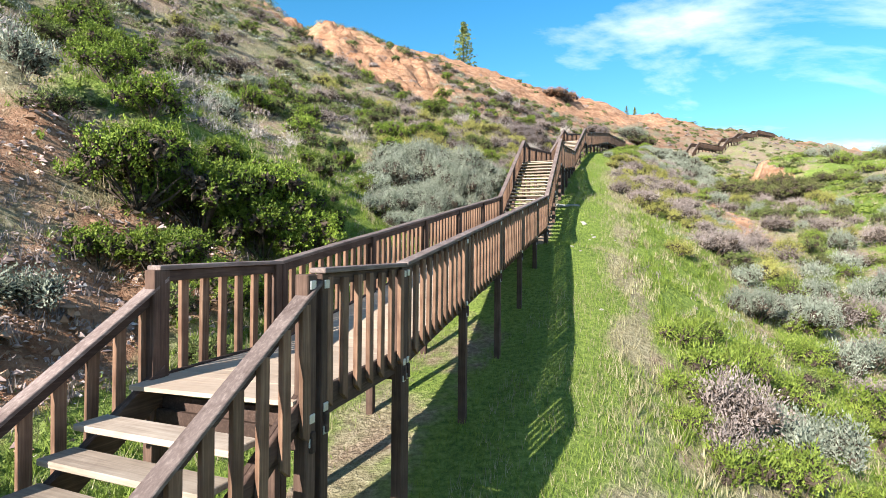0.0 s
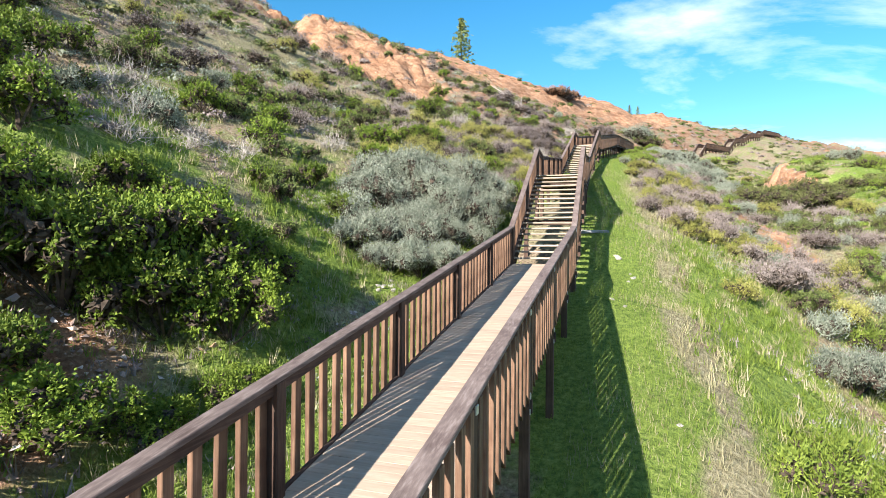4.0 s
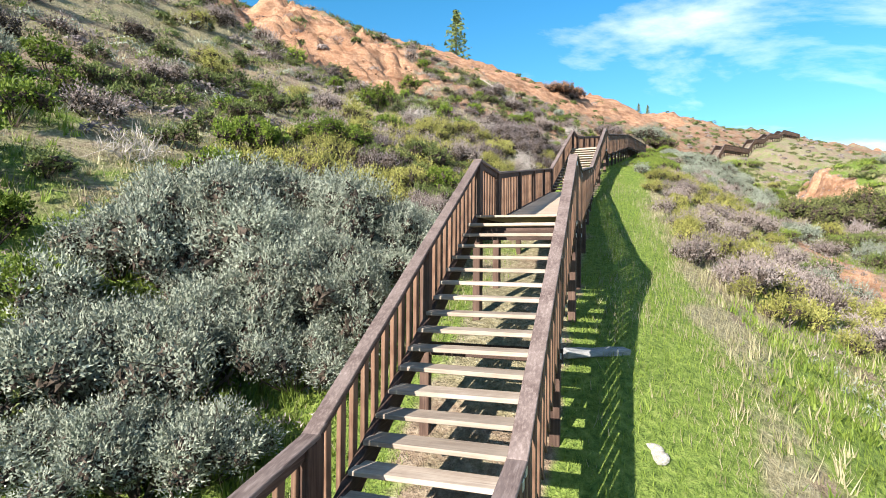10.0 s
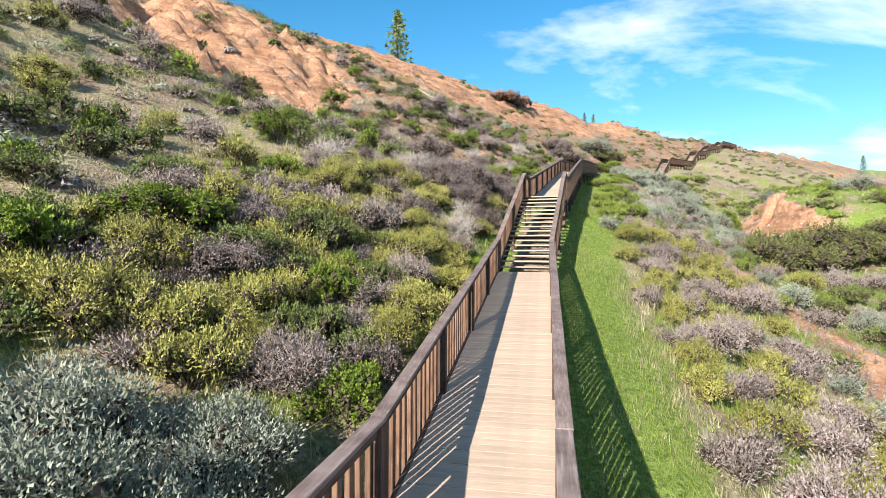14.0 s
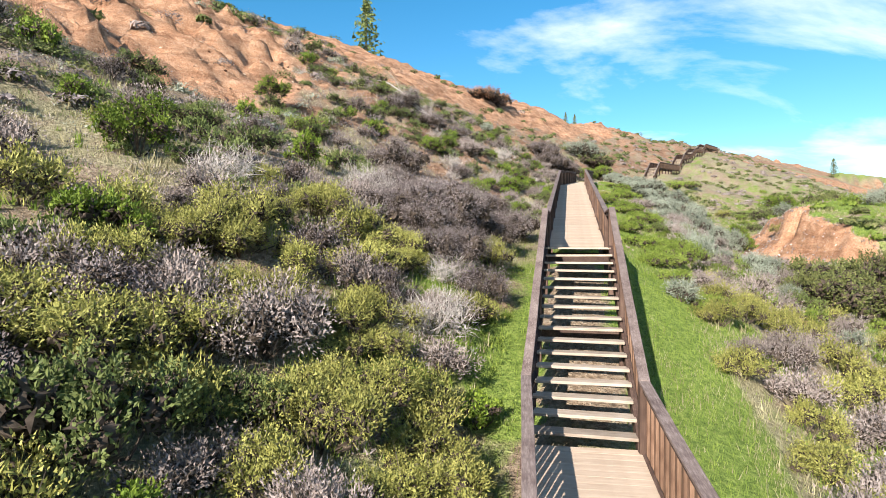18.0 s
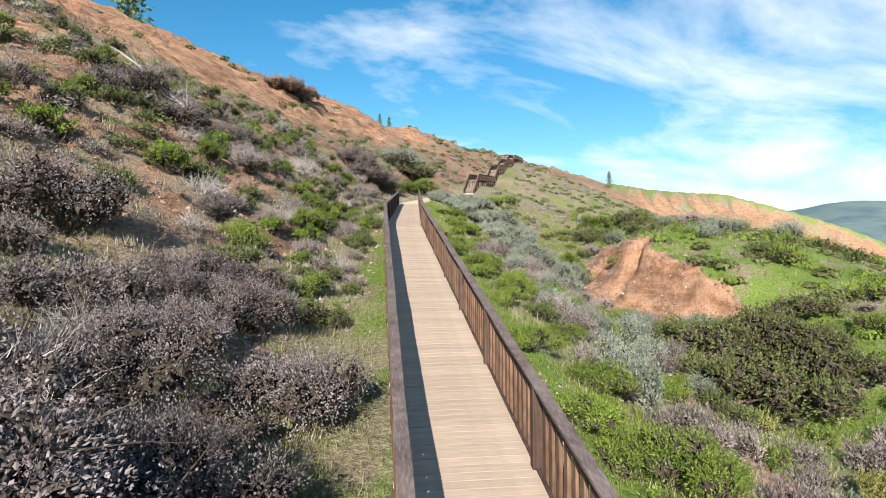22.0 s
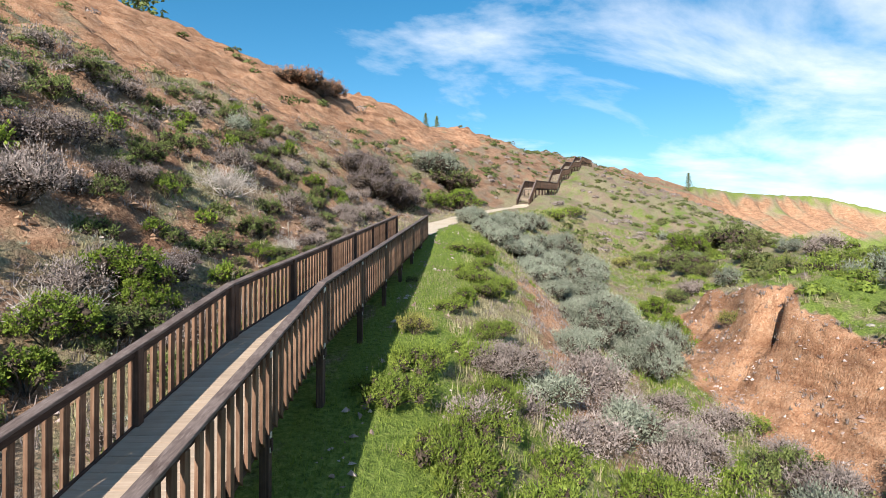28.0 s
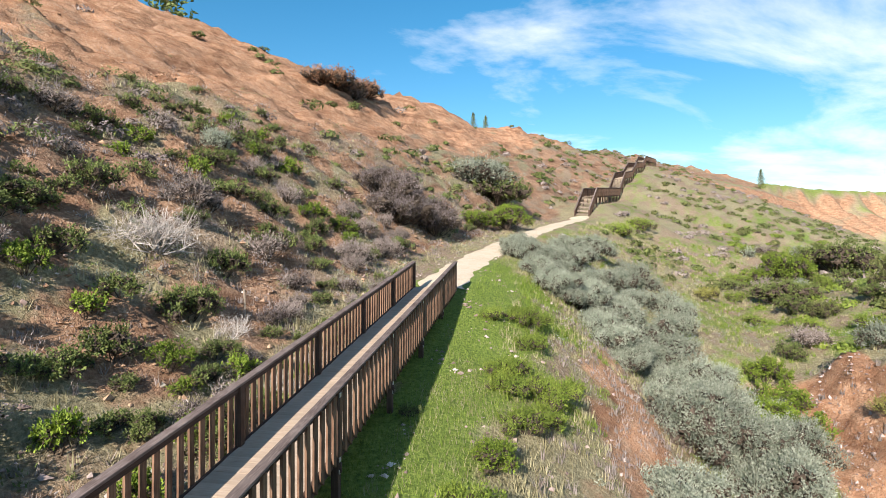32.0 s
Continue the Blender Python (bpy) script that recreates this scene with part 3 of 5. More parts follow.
# ---- gravel path ----
m, n, l, b = material("gravel", 0.95)
tc = n.new("ShaderNodeTexCoord")
g1 = noise_node(n, l, tc.outputs["Object"], 22.0, 4, 0.7)
g2 = noise_node(n, l, tc.outputs["Object"], 1.1, 4)
gc = ramp_node(n, l, g1, [(0.3, (0.36, 0.29, 0.21)), (0.5, (0.50, 0.42, 0.32)), (0.7, (0.62, 0.55, 0.44))])
l.new(mix_node(n, l, 0.3, gc, ramp_node(n, l, g2, [(0.35, (0.38, 0.27, 0.17)), (0.65, (0.62, 0.55, 0.44))])), b.inputs["Base Color"])
bump_node(n, l, b, g1, 0.6, 0.02)
M_GRAVEL = m
px, py, _ = (np.array(v) for v in zip(*PATH))
sy = np.linspace(80.2, 115.8, 120)
sx = soft(sy, py, px, 1.5)
tx, ty = np.gradient(sx), np.gradient(sy)
tl = np.hypot(tx, ty)
across = np.linspace(-0.95, 0.95, 9)
wob = 1 + 0.10 * np.sin(sy * 1.7) + 0.07 * np.sin(sy * 4.1)
VX = sx[:, None] + across[None, :] * (ty / tl * wob)[:, None]
VY = sy[:, None] - across[None, :] * (tx / tl * wob)[:, None]
VZ = relief(VX, VY) + 0.03 + 0.05 * (1 - (across / 0.95) ** 4)[None, :] - 0.02
pi = np.arange(VX.size).reshape(VX.shape)
pq = np.stack([pi[:-1, :-1], pi[:-1, 1:], pi[1:, 1:], pi[1:, :-1]], -1).reshape(-1, 4)
tagged(new("gravel_path", mesh_from("gravel_path", np.stack([VX, VY, VZ], -1).reshape(-1, 3), pq, M_GRAVEL, True)), "pale compacted gravel footpath between the boardwalk and the stairs", "path", kind="structure")


# ---- sea and far country ----
m, n, l, b = material("sea_water", 0.12)
b.inputs["Base Color"].default_value = (0.012, 0.075, 0.16, 1)
tc = n.new("ShaderNodeTexCoord")
bump_node(n, l, b, noise_node(n, l, tc.outputs["Object"], 0.25, 5), 0.25, 0.5)
M_SEA = m
sea_me = mesh_from("water", [(-300, -900, -14), (4600, -900, -14), (4600, 4600, -14), (-300, 4600, -14)], [(0, 1, 2, 3)], M_SEA)
tagged(new("water", sea_me), "blue sea in the bay", "sea", kind="structure")

# the clay headland that runs out into the bay
ridge = np.array([(150.0, 262, 44), (215, 290, 52), (281, 319, 60), (350, 343, 61), (420, 363, 63.5), (472, 372, 66), (524, 353, 53.5), (564, 322, 36.5), (588, 294, 20), (605, 278, 6.5), (650, 258, -18)])
step_at = np.concatenate([[0], np.cumsum(np.hypot(*np.diff(ridge[:, :2], axis=0).T))])
along = np.arange(0, step_at[-1], 2.6)
rx, ry, rz = (soft(along, step_at, ridge[:, k], 18.0) for k in range(3))
gx, gy = np.gradient(rx), np.gradient(ry)
gx, gy = soft(along, along, gx, 40.0), soft(along, along, gy, 40.0)
gl = np.hypot(gx, gy)
down = np.concatenate([[-60, -25, -8, -2], np.linspace(0, 1, 44) ** 1.15 * 125])
fall = np.interp(down, [-60, -8, 0, 3, 14, 45, 80, 125], [-6, 0.5, 0, -2, -13, -31, -46, -66])
A2, D2 = np.meshgrid(along, down, indexing="ij")
warp = A2 + 0.18 * D2 + 7 * lumps(A2, D2, 60, 81)
rib = (-np.abs(np.sin(warp * 0.085)) * 9 - np.abs(np.sin(warp * 0.21 + 1)) * 4 - np.abs(np.sin(warp * 0.5 + 2)) * 1.8) * np.clip(D2 / 10, 0, 1) * np.clip((135 - D2) / 60, 0.15, 1)
out_ = D2 + rib * 0.5
QX = rx[:, None] + out_ * (gy / gl)[:, None]
QY = ry[:, None] - out_ * (gx / gl)[:, None]
QZ = rz[:, None] + fall[None, :] + rib * 0.45 + 0.8 * lumps(QX, QY, 14, 82)
qi = np.arange(QX.size).reshape(QX.shape)
qq = np.stack([qi[:-1, :-1], qi[:-1, 1:], qi[1:, 1:], qi[1:, :-1]], -1).reshape(-1, 4)
head_me = mesh_from("headland", np.stack([QX, QY, QZ], -1).reshape(-1, 3), qq, M_GROUND, True)
head_clay = ramp01(D2 + 3 * lumps(A2, D2, 22, 83), 1, 6) * ramp01(-D2 + 12 * lumps(A2, D2, 45, 84), -52, -34) * np.clip(0.78 + 0.55 * lumps(A2, D2 * 1.5, 48, 85) + 0.3 * lumps(A2, D2, 13, 86), 0, 1)
att = head_me.color_attributes.new("cover", 'FLOAT_COLOR', 'POINT')
att.data.foreach_set("color", np.stack([(1 - head_clay) * 0.6, 0.8 * head_clay, 0.5 + 0 * D2, 0.42 + 0 * D2], -1).astype(np.float32).ravel())
tagged(new("headland", head_me), "ribbed orange clay headland with a green top", "headland", kind="structure")

m, n, l, b = material("hazed_far_hills", 1.0)
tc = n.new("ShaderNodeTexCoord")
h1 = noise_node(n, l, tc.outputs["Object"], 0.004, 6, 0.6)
# bluish green: the haze over the bay is put into the hills' colour
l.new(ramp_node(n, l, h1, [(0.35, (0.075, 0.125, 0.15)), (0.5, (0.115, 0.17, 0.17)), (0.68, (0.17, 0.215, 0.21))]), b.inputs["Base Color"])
M_HILL = m
aa = np.radians(np.linspace(38, 150, 90))
rr = np.array([2900.0, 3050, 3400, 3800, 4200, 4600.0])
hh = np.array([-20.0, 30, 130, 190, 300, 330.0])
wave = 0.80 + 0.09 * np.sin(aa * 7) + 0.06 * np.sin(aa * 17 + 1) + 0.03 * np.sin(aa * 41)
HX = rr[None, :] * np.sin(aa)[:, None]
HY = rr[None, :] * np.cos(aa)[:, None]
HZ = hh[None, :] * wave[:, None] + 14 * lumps(HX, HY, 400, 31)
hi = np.arange(HX.size).reshape(HX.shape)
hq = np.stack([hi[:-1, :-1], hi[1:, :-1], hi[1:, 1:], hi[:-1, 1:]], -1).reshape(-1, 4)
tagged(new("backdrop_hills", mesh_from("backdrop_hills", np.stack([HX, HY, HZ], -1).reshape(-1, 3), hq, M_HILL, True)), "green hills across the bay, coloured bluish for the haze of distance", "hills", kind="structure")


# ---- plants ----
def leaf_material(name, dark, mid, pale, rough=0.6, through=0.17):
    m, n, l, b = material(name, rough)
    ge = n.new("ShaderNodeNewGeometry")
    oi = n.new("ShaderNodeObjectInfo")
    tc = n.new("ShaderNodeTexCoord")
    clump = noise_node(n, l, tc.outputs["Object"], 2.2, 3)
    col = ramp_node(n, l, ge.outputs["Random Per Island"], [(0.0, dark), (0.5, mid), (1.0, pale)])
    col = mix_node(n, l, 0.45, col, ramp_node(n, l, clump, [(0.35, dark), (0.65, pale)]))
    hs = n.new("ShaderNodeHueSaturation")
    mr = n.new("ShaderNodeMapRange")
    mr.inputs["To Min"].default_value, mr.inputs["To Max"].default_value = 0.8, 1.2
    l.new(oi.outputs["Random"], mr.inputs["Value"])
    l.new(mr.outputs["Result"], hs.inputs["Value"])
    l.new(col, hs.inputs["Color"])
    l.new(hs.outputs["Color"], b.inputs["Base Color"])
    tr = n.new("ShaderNodeBsdfTranslucent")
    l.new(hs.outputs["Color"], tr.inputs["Color"])
    mx = n.new("ShaderNodeMixShader")
    mx.inputs["Fac"].default_value = through
    l.new(b.outputs["BSDF"], mx.inputs[1])
    l.new(tr.outputs["BSDF"], mx.inputs[2])
    l.new(mx.outputs["Shader"], n["Material Output"].inputs["Surface"])
    return m


LEAF = {
    "G": leaf_material("green_leaves", (0.045, 0.082, 0.010), (0.112, 0.175, 0.020), (0.24, 0.31, 0.045)),
    "H": leaf_material("olive_leaves", (0.045, 0.066, 0.018), (0.10, 0.135, 0.038), (0.22, 0.255, 0.085)),
    "L": leaf_material("heath_leaves", (0.06, 0.098, 0.014), (0.135, 0.19, 0.027), (0.255, 0.315, 0.06)),
    "S": leaf_material("silver_leaves", (0.095, 0.118, 0.085), (0.21, 0.24, 0.18), (0.38, 0.405, 0.325), 0.75, 0.15),
    "Y": leaf_material("yellow_leaves", (0.10, 0.108, 0.024), (0.235, 0.232, 0.056), (0.42, 0.40, 0.125)),
    "B": leaf_material("dry_leaves", (0.115, 0.09, 0.08), (0.245, 0.198, 0.18), (0.39, 0.335, 0.31), 0.85, 0.1),
    "P": leaf_material("dead_leaves", (0.04, 0.03, 0.029), (0.112, 0.089, 0.085), (0.31, 0.265, 0.258), 0.8, 0.05),
    "O": leaf_material("dull_green_leaves", (0.045, 0.06, 0.02), (0.10, 0.12, 0.035), (0.20, 0.20, 0.075)),
    "R": leaf_material("rust_leaves", (0.15, 0.075, 0.042), (0.32, 0.165, 0.09), (0.48, 0.29, 0.18)),
    "D": leaf_material("bare_twigs", (0.20, 0.17, 0.15), (0.36, 0.32, 0.29), (0.56, 0.52, 0.48), 0.9, 0.0),
}
m, n, l, b = material("bark", 0.9)
l.new(ramp_node(n, l, noise_node(n, l, None, 14.0, 4), [(0.35, (0.07, 0.05, 0.04)), (0.65, (0.19, 0.15, 0.12))]), b.inputs["Base Color"])
M_BARK = m
# bark again, darker: the shade inside the crowns is put into its colour
m, n, l, b = material("shaded_shrub_wood", 0.9)
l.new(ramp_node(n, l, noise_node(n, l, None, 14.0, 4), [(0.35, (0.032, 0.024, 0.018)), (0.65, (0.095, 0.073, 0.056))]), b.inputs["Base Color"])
M_SHADE_TWIG = m

# kind: leaf length, width, leaves for 1 m radius, height ratio, upright share
SHAPE = {
    "G": (0.056, 0.036, 7000, 1.0, 0.30), "H": (0.050, 0.030, 6200, 0.70, 0.35), "L": (0.058, 0.022, 7200, 0.55, 0.60), "S": (0.050, 0.0215, 14000, 0.90, 0.55),
    "Y": (0.042, 0.0187, 13500, 0.72, 0.45), "B": (0.052, 0.020, 9500, 0.70, 0.40), "P": (0.040, 0.025, 7200, 0.75, 0.20), "O": (0.068, 0.038, 4000, 0.66, 0.35), "D": (0.16, 0.009, 1900, 0.60, 0.35), "R": (0.06, 0.032, 3600, 0.75, 0.35),
}


# leaves on one spray, and its length
SPRAY = {"G": (9, 0.14), "H": (9, 0.12), "L": (9, 0.20), "S": (14, 0.24), "Y": (12, 0.20), "B": (9, 0.26), "P": (6, 0.22), "O": (9, 0.18), "D": (4, 0.30), "R": (9, 0.16)}


def unit(v):
    return v / np.maximum(np.linalg.norm(v, axis=1, keepdims=True), 1e-6)


def leaf_quads(centre, axis, length, width, rs, face=None):
    """Diamond leaves at the centres, along the axes; face: the way they look."""
    turn = unit(rs.normal(size=axis.shape))
    side = unit(np.cross(axis, turn if face is None else unit(face + 0.42 * turn)))
    ln = (np.asarray(length) * rs.uniform(0.6, 1.3, len(centre)))[:, None]
    wd = (np.asarray(width) * rs.uniform(0.7, 1.3, len(centre)))[:, None]
    if np.max(width) < 0.45 * np.max(length):
        v = np.stack([centre - axis * ln * 0.45 - side * wd * 0.55, centre - axis * ln * 0.45 + side * wd * 0.55, centre + axis * ln * 0.55], 1)
        return v.reshape(-1, 3), np.arange(len(centre) * 3).reshape(-1, 3)
    bend = unit(np.cross(axis, side)) * ln * 0.15
    v = np.stack([centre - axis * ln * 0.5, centre + side * wd * 0.5 + bend, centre + axis * ln * 0.5, centre - side * wd * 0.5 + bend], 1)
    return v.reshape(-1, 3), np.arange(len(centre) * 4).reshape(-1, 4)


def crown_mesh(kind, r, seed, density=1.0, coarse=1.0):
    """Leaves in tufts on a heap of uneven lobes, with dark hollows between the tufts."""
    rs = np.random.RandomState(seed)
    ll, lw, per, tall, upright = SHAPE[kind]
    grow = max(1.0, r / 1.6) ** 0.5 * coarse
    lobes = int(6 + 6 * r)
    order = (np.arange(lobes) + 0.5) / lobes
    a = np.arange(lobes) * 2.4 + rs.normal(size=lobes) * 0.45 + rs.uniform(0, 6.28)
    q = np.sqrt(order) * r * rs.uniform(0.62, 0.84, lobes)
    lr = r * rs.uniform(0.24, 0.42, lobes) * (1.08 - 0.3 * order)
    dome = np.sqrt(np.clip(1 - (q / r) ** 2, 0.02, 1))
    flat = 0.55 + 0.4 * tall
    lc = np.stack([q * np.cos(a), q * np.sin(a), np.maximum(r * tall * 0.72 * dome * rs.uniform(0.72, 1.2, lobes), lr * 0.35)], 1)
    per_spray, reach = SPRAY[kind]
    sprays = max(24, int(per * r ** 2 * density / grow ** 2) // per_spray)
    which = rs.choice(lobes, sprays, p=lr ** 2 / (lr ** 2).sum())
    tufts = 16
    tuft_way = unit(rs.normal(size=(lobes, tufts, 3)) + np.array([0, 0, 0.45]))
    tuft_far = rs.uniform(0.82, 1.24, (lobes, tufts))
    pick = rs.randint(0, tufts, sprays)
    way = tuft_way[which, pick]
    loose = 0.20 + 0.75 * (rs.uniform(0, 1, sprays) < 0.22)
    out = unit(way + rs.normal(size=(sprays, 3)) * loose[:, None])
    near = np.clip((out * way).sum(1), 0, 1)
    far = tuft_far[which, pick] * (0.66 + 0.34 * near ** 4) - 0.16 * rs.uniform(0, 1, sprays) ** 2
    base = lc[which] + out * (lr[which] * far)[:, None] * np.array([1, 1, flat])
    stem = unit(out * (1 - upright) + np.array([0, 0, upright * 1.2]) + rs.normal(size=(sprays, 3)) * 0.28)
    t = rs.uniform(-0.45, 0.75, (sprays, per_spray, 1))
    side = rs.normal(size=(sprays, per_spray, 3))
    c = base[:, None, :] + stem[:, None, :] * reach * grow * t + side * reach * grow * 0.15
    ax = unit((stem[:, None, :] * 0.9 + side * 0.5).reshape(-1, 3))
    c = c.reshape(-1, 3)
    c[:, 2] = np.where(c[:, 2] < 0.02, np.abs(c[:, 2]) * 0.5 + 0.02, c[:, 2])
    face = np.repeat(out + np.array([0, 0, 0.25]), per_spray, 0)
    v, f = leaf_quads(c, ax, ll * grow, lw * grow, rs, face)
    return mesh_from("crown", v, f, LEAF[kind]), lc, lr, flat


def shade_tangle(lc, lr, flat, per_lobe, seed):
    """The woody inside of a shrub: crossing dead twigs and litter, coloured dark for the shade below the leaves."""
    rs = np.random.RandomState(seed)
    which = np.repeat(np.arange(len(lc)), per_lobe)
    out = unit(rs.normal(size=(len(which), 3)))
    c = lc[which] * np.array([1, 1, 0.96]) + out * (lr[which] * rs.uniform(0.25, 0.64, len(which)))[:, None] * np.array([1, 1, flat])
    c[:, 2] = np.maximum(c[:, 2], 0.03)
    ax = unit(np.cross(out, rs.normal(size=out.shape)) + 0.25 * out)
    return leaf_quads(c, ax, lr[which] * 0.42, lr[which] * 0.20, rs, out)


def twig_mesh(lc, r, seed, mat, fine=0, inside=None):
    """Stems from the root to the lobes, tapered, three-sided; fine: side twigs on each; inside: the shade-dark twigs
    between them.
    """
    rs = np.random.RandomState(seed)
    vs, fs = [], []

    def ring(p, d, w):
        s = np.cross(d, [0.3, 0.5, 0.8])
        s /= max(np.linalg.norm(s), 1e-6)
        t = np.cross(d, s)
        k = len(vs)
        for j in range(3):
            vs.append(p + w * (s * math.cos(j * 2.094) + t * math.sin(j * 2.094)))
        return k

    def limb(k, p, q, w1):
        """Grow from the ring k at p to q; returns the new ring."""
        d = (q - p) / max(np.linalg.norm(q - p), 1e-6)
        e = ring(q, d, w1)
        for j in range(3):
            fs.append((k + j, k + (j + 1) % 3, e + (j + 1) % 3, e + j))
        return e

    root = np.array([0.0, 0.0, -0.05])
    k0 = ring(root, np.array([0.0, 0.0, 1.0]), 0.022 * r + 0.008)
    for c in lc:
        bend = c * 0.5 + rs.normal(size=3) * 0.10 * r
        bend[2] = max(bend[2], 0.05)
        k1 = limb(k0, root, bend, 0.013 * r + 0.004)
        tip = c * 1.05
        k2 = limb(k1, bend, tip, 0.006 * r + 0.002)
        for i in range(fine):
            k, p = (k1, bend) if i % 2 else (k2, tip)
            q = p + unit(rs.normal(size=(1, 3)) + np.array([[0, 0, 0.6]]))[0] * rs.uniform(0.2, 0.55) * r
            q[2] = max(q[2], 0.03)
            k3 = limb(k, p, q, 0.003)
            for _ in range(3):
                e = q + unit(rs.normal(size=(1, 3)) + np.array([[0, 0, 0.4]]))[0] * rs.uniform(0.12, 0.32) * r
                e[2] = max(e[2], 0.02)
                limb(k3, q, e, 0.0015)
    vs, fs = np.array(vs), np.array(fs)
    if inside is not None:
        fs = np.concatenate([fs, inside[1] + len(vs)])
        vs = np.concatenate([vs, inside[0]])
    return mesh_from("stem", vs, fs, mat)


TEXT = {
    "G": ("green_shrub", "leafy bright green coastal shrub on the slope", "shrub"),
    "H": ("olive_shrub", "low dull olive-green shrub on the slope", "shrub"),
    "L": ("heath_shrub", "low mounded lime-green heath shrub in the grass", "shrub"),
    "S": ("saltbush", "silver-grey saltbush with fine pale leaves", "saltbush"),
    "Y": ("yellow_shrub", "yellow-green shrub with fine dry-tipped leaves", "shrub"),
    "B": ("dry_shrub", "tan-brown half-dry twiggy shrub", "shrub"),
    "P": ("withered_shrub", "dark withered shrub with grey curled leaves", "shrub"),
    "O": ("dense_bush", "broad dull green bush in the gully", "bush"),
    "R": ("rust_shrub", "broad rust-brown bush on the edge of the clay ridge", "shrub"),
    "D": ("dead_bush", "dead pale grey bush of bare tangled twigs", "dead bush"),
}
CROWNS = {}


def shrub(kind, x, y, r, seed, squash=1.0):
    gap = abs(x - float(np.interp(y, LY, LX))) * (0.94 if y < 80 else 0.8)
    near, share = (0.95, 0.45) if kind == "S" else (1.1, 0.62)
    if gap < near + share * r and y < 190:
        if gap < 1.4 and r > 0.4:
            return None
        r = max(0.3, min(r, (gap - near) / share))
    size = min((0.45, 0.7, 1.0, 1.4, 2.0, 2.8, 4.0), key=lambda v: abs(math.log(v / r)))
    off = abs(x - float(np.interp(y, LY, LX)))
    coarse = 1.0 if off < 5.0 else 1.35 if off < 10 and y < 95 else 1.6 if off < 20 and y < 105 else 2.1 if x < 0 else 1.8 if off < 27 and y < 100 else 2.5
    variant = seed % (3 if size < 1.5 and coarse < 1.5 else 2)
    key = (kind, size, variant, coarse)
    if key not in CROWNS:
        crown, lc, lr, flat = crown_mesh(kind, size, 100 + 17 * variant + int(size * 10) + ord(kind), 0.72 if coarse < 1.5 else 0.6, coarse)
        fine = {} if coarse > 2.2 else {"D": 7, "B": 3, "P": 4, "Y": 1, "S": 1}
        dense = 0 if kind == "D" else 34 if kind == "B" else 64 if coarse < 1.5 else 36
        inside = shade_tangle(lc, lr, flat, dense, seed) if dense else None
        CROWNS[key] = (crown, twig_mesh(lc if coarse < 1.4 else lc[::2], size, seed, LEAF["D"] if kind == "D" else M_SHADE_TWIG, fine.get(kind, 0), inside))
    crown, stems = CROWNS[key]
    name, label, cat = TEXT[kind]
    ob = new(name)
    k = r / size
    ob.matrix_basis = Matrix.LocRotScale((x, y, float(relief(np.array([x]), np.array([y]))[0]) - 0.06 * r), Euler((random.uniform(-0.08, 0.08), random.uniform(-0.08, 0.08), random.uniform(0, 6.28))), (k, k, k * squash * random.uniform(0.85, 1.15)))
    tagged(ob, label, cat, cat + "s of the hillside")
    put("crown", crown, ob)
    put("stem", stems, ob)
    return ob


TAKEN = []


def plant(kind, spots):
    for x, y, r in spots:
        TAKEN.append((x, y, r))
        shrub(kind, x, y, max(0.4, r), len(TAKEN))


# shrubs by the lowest stairs
plant("G", [(-4.6, 11.4, 1.1), (-5.8, 11.4, 1.2), (-3.9, 12.2, 0.9), (-6.9, 11.0, 0.9)])
plant("H", [(-4.2, 10.0, 0.8), (-3.6, 8.8, 0.6), (-5.0, 10.4, 0.8)])
plant("G", [(-6.9, 12.4, 1.8), (-3.2, 13.4, 0.9), (-6, 13.6, 1.9), (-4.7, 14.3, 1.6), (-7.7, 14.4, 1.4), (-3.7, 14.7, 1.3), (-5, 15, 1.6), (-4.5, 15.6, 1.6), (-8.6, 16, 1.3), (-3.9, 16.2, 1.2), (-5.3, 16.3, 1.2), (-6.6, 16.4, 1.2), (-10.4, 16.8, 1.3), (-12, 19, 1.3)])
plant("H", [(-9.5, 13.4, 0.9), (-4, 18.9, 0.6), (-13.7, 19.1, 1.3)])
plant("S", [(-6.9, 7.6, 0.7), (-6.6, 8.6, 0.7), (-4.4, 3.4, 0.7), (-4.9, 4.6, 0.7), (-4.1, 5.3, 0.6), (-5.4, 3.2, 0.8), (-5.6, 5.8, 0.7), (-4.6, 2.2, 0.7), (13.8, 17.6, 1.1), (12.7, 19, 1.4)])
plant("B", [(6.9, 11.2, 0.7)])
plant("L", [(9.8, 13.2, 0.9), (10.5, 16, 1.1), (12.5, 19, 1.1)])
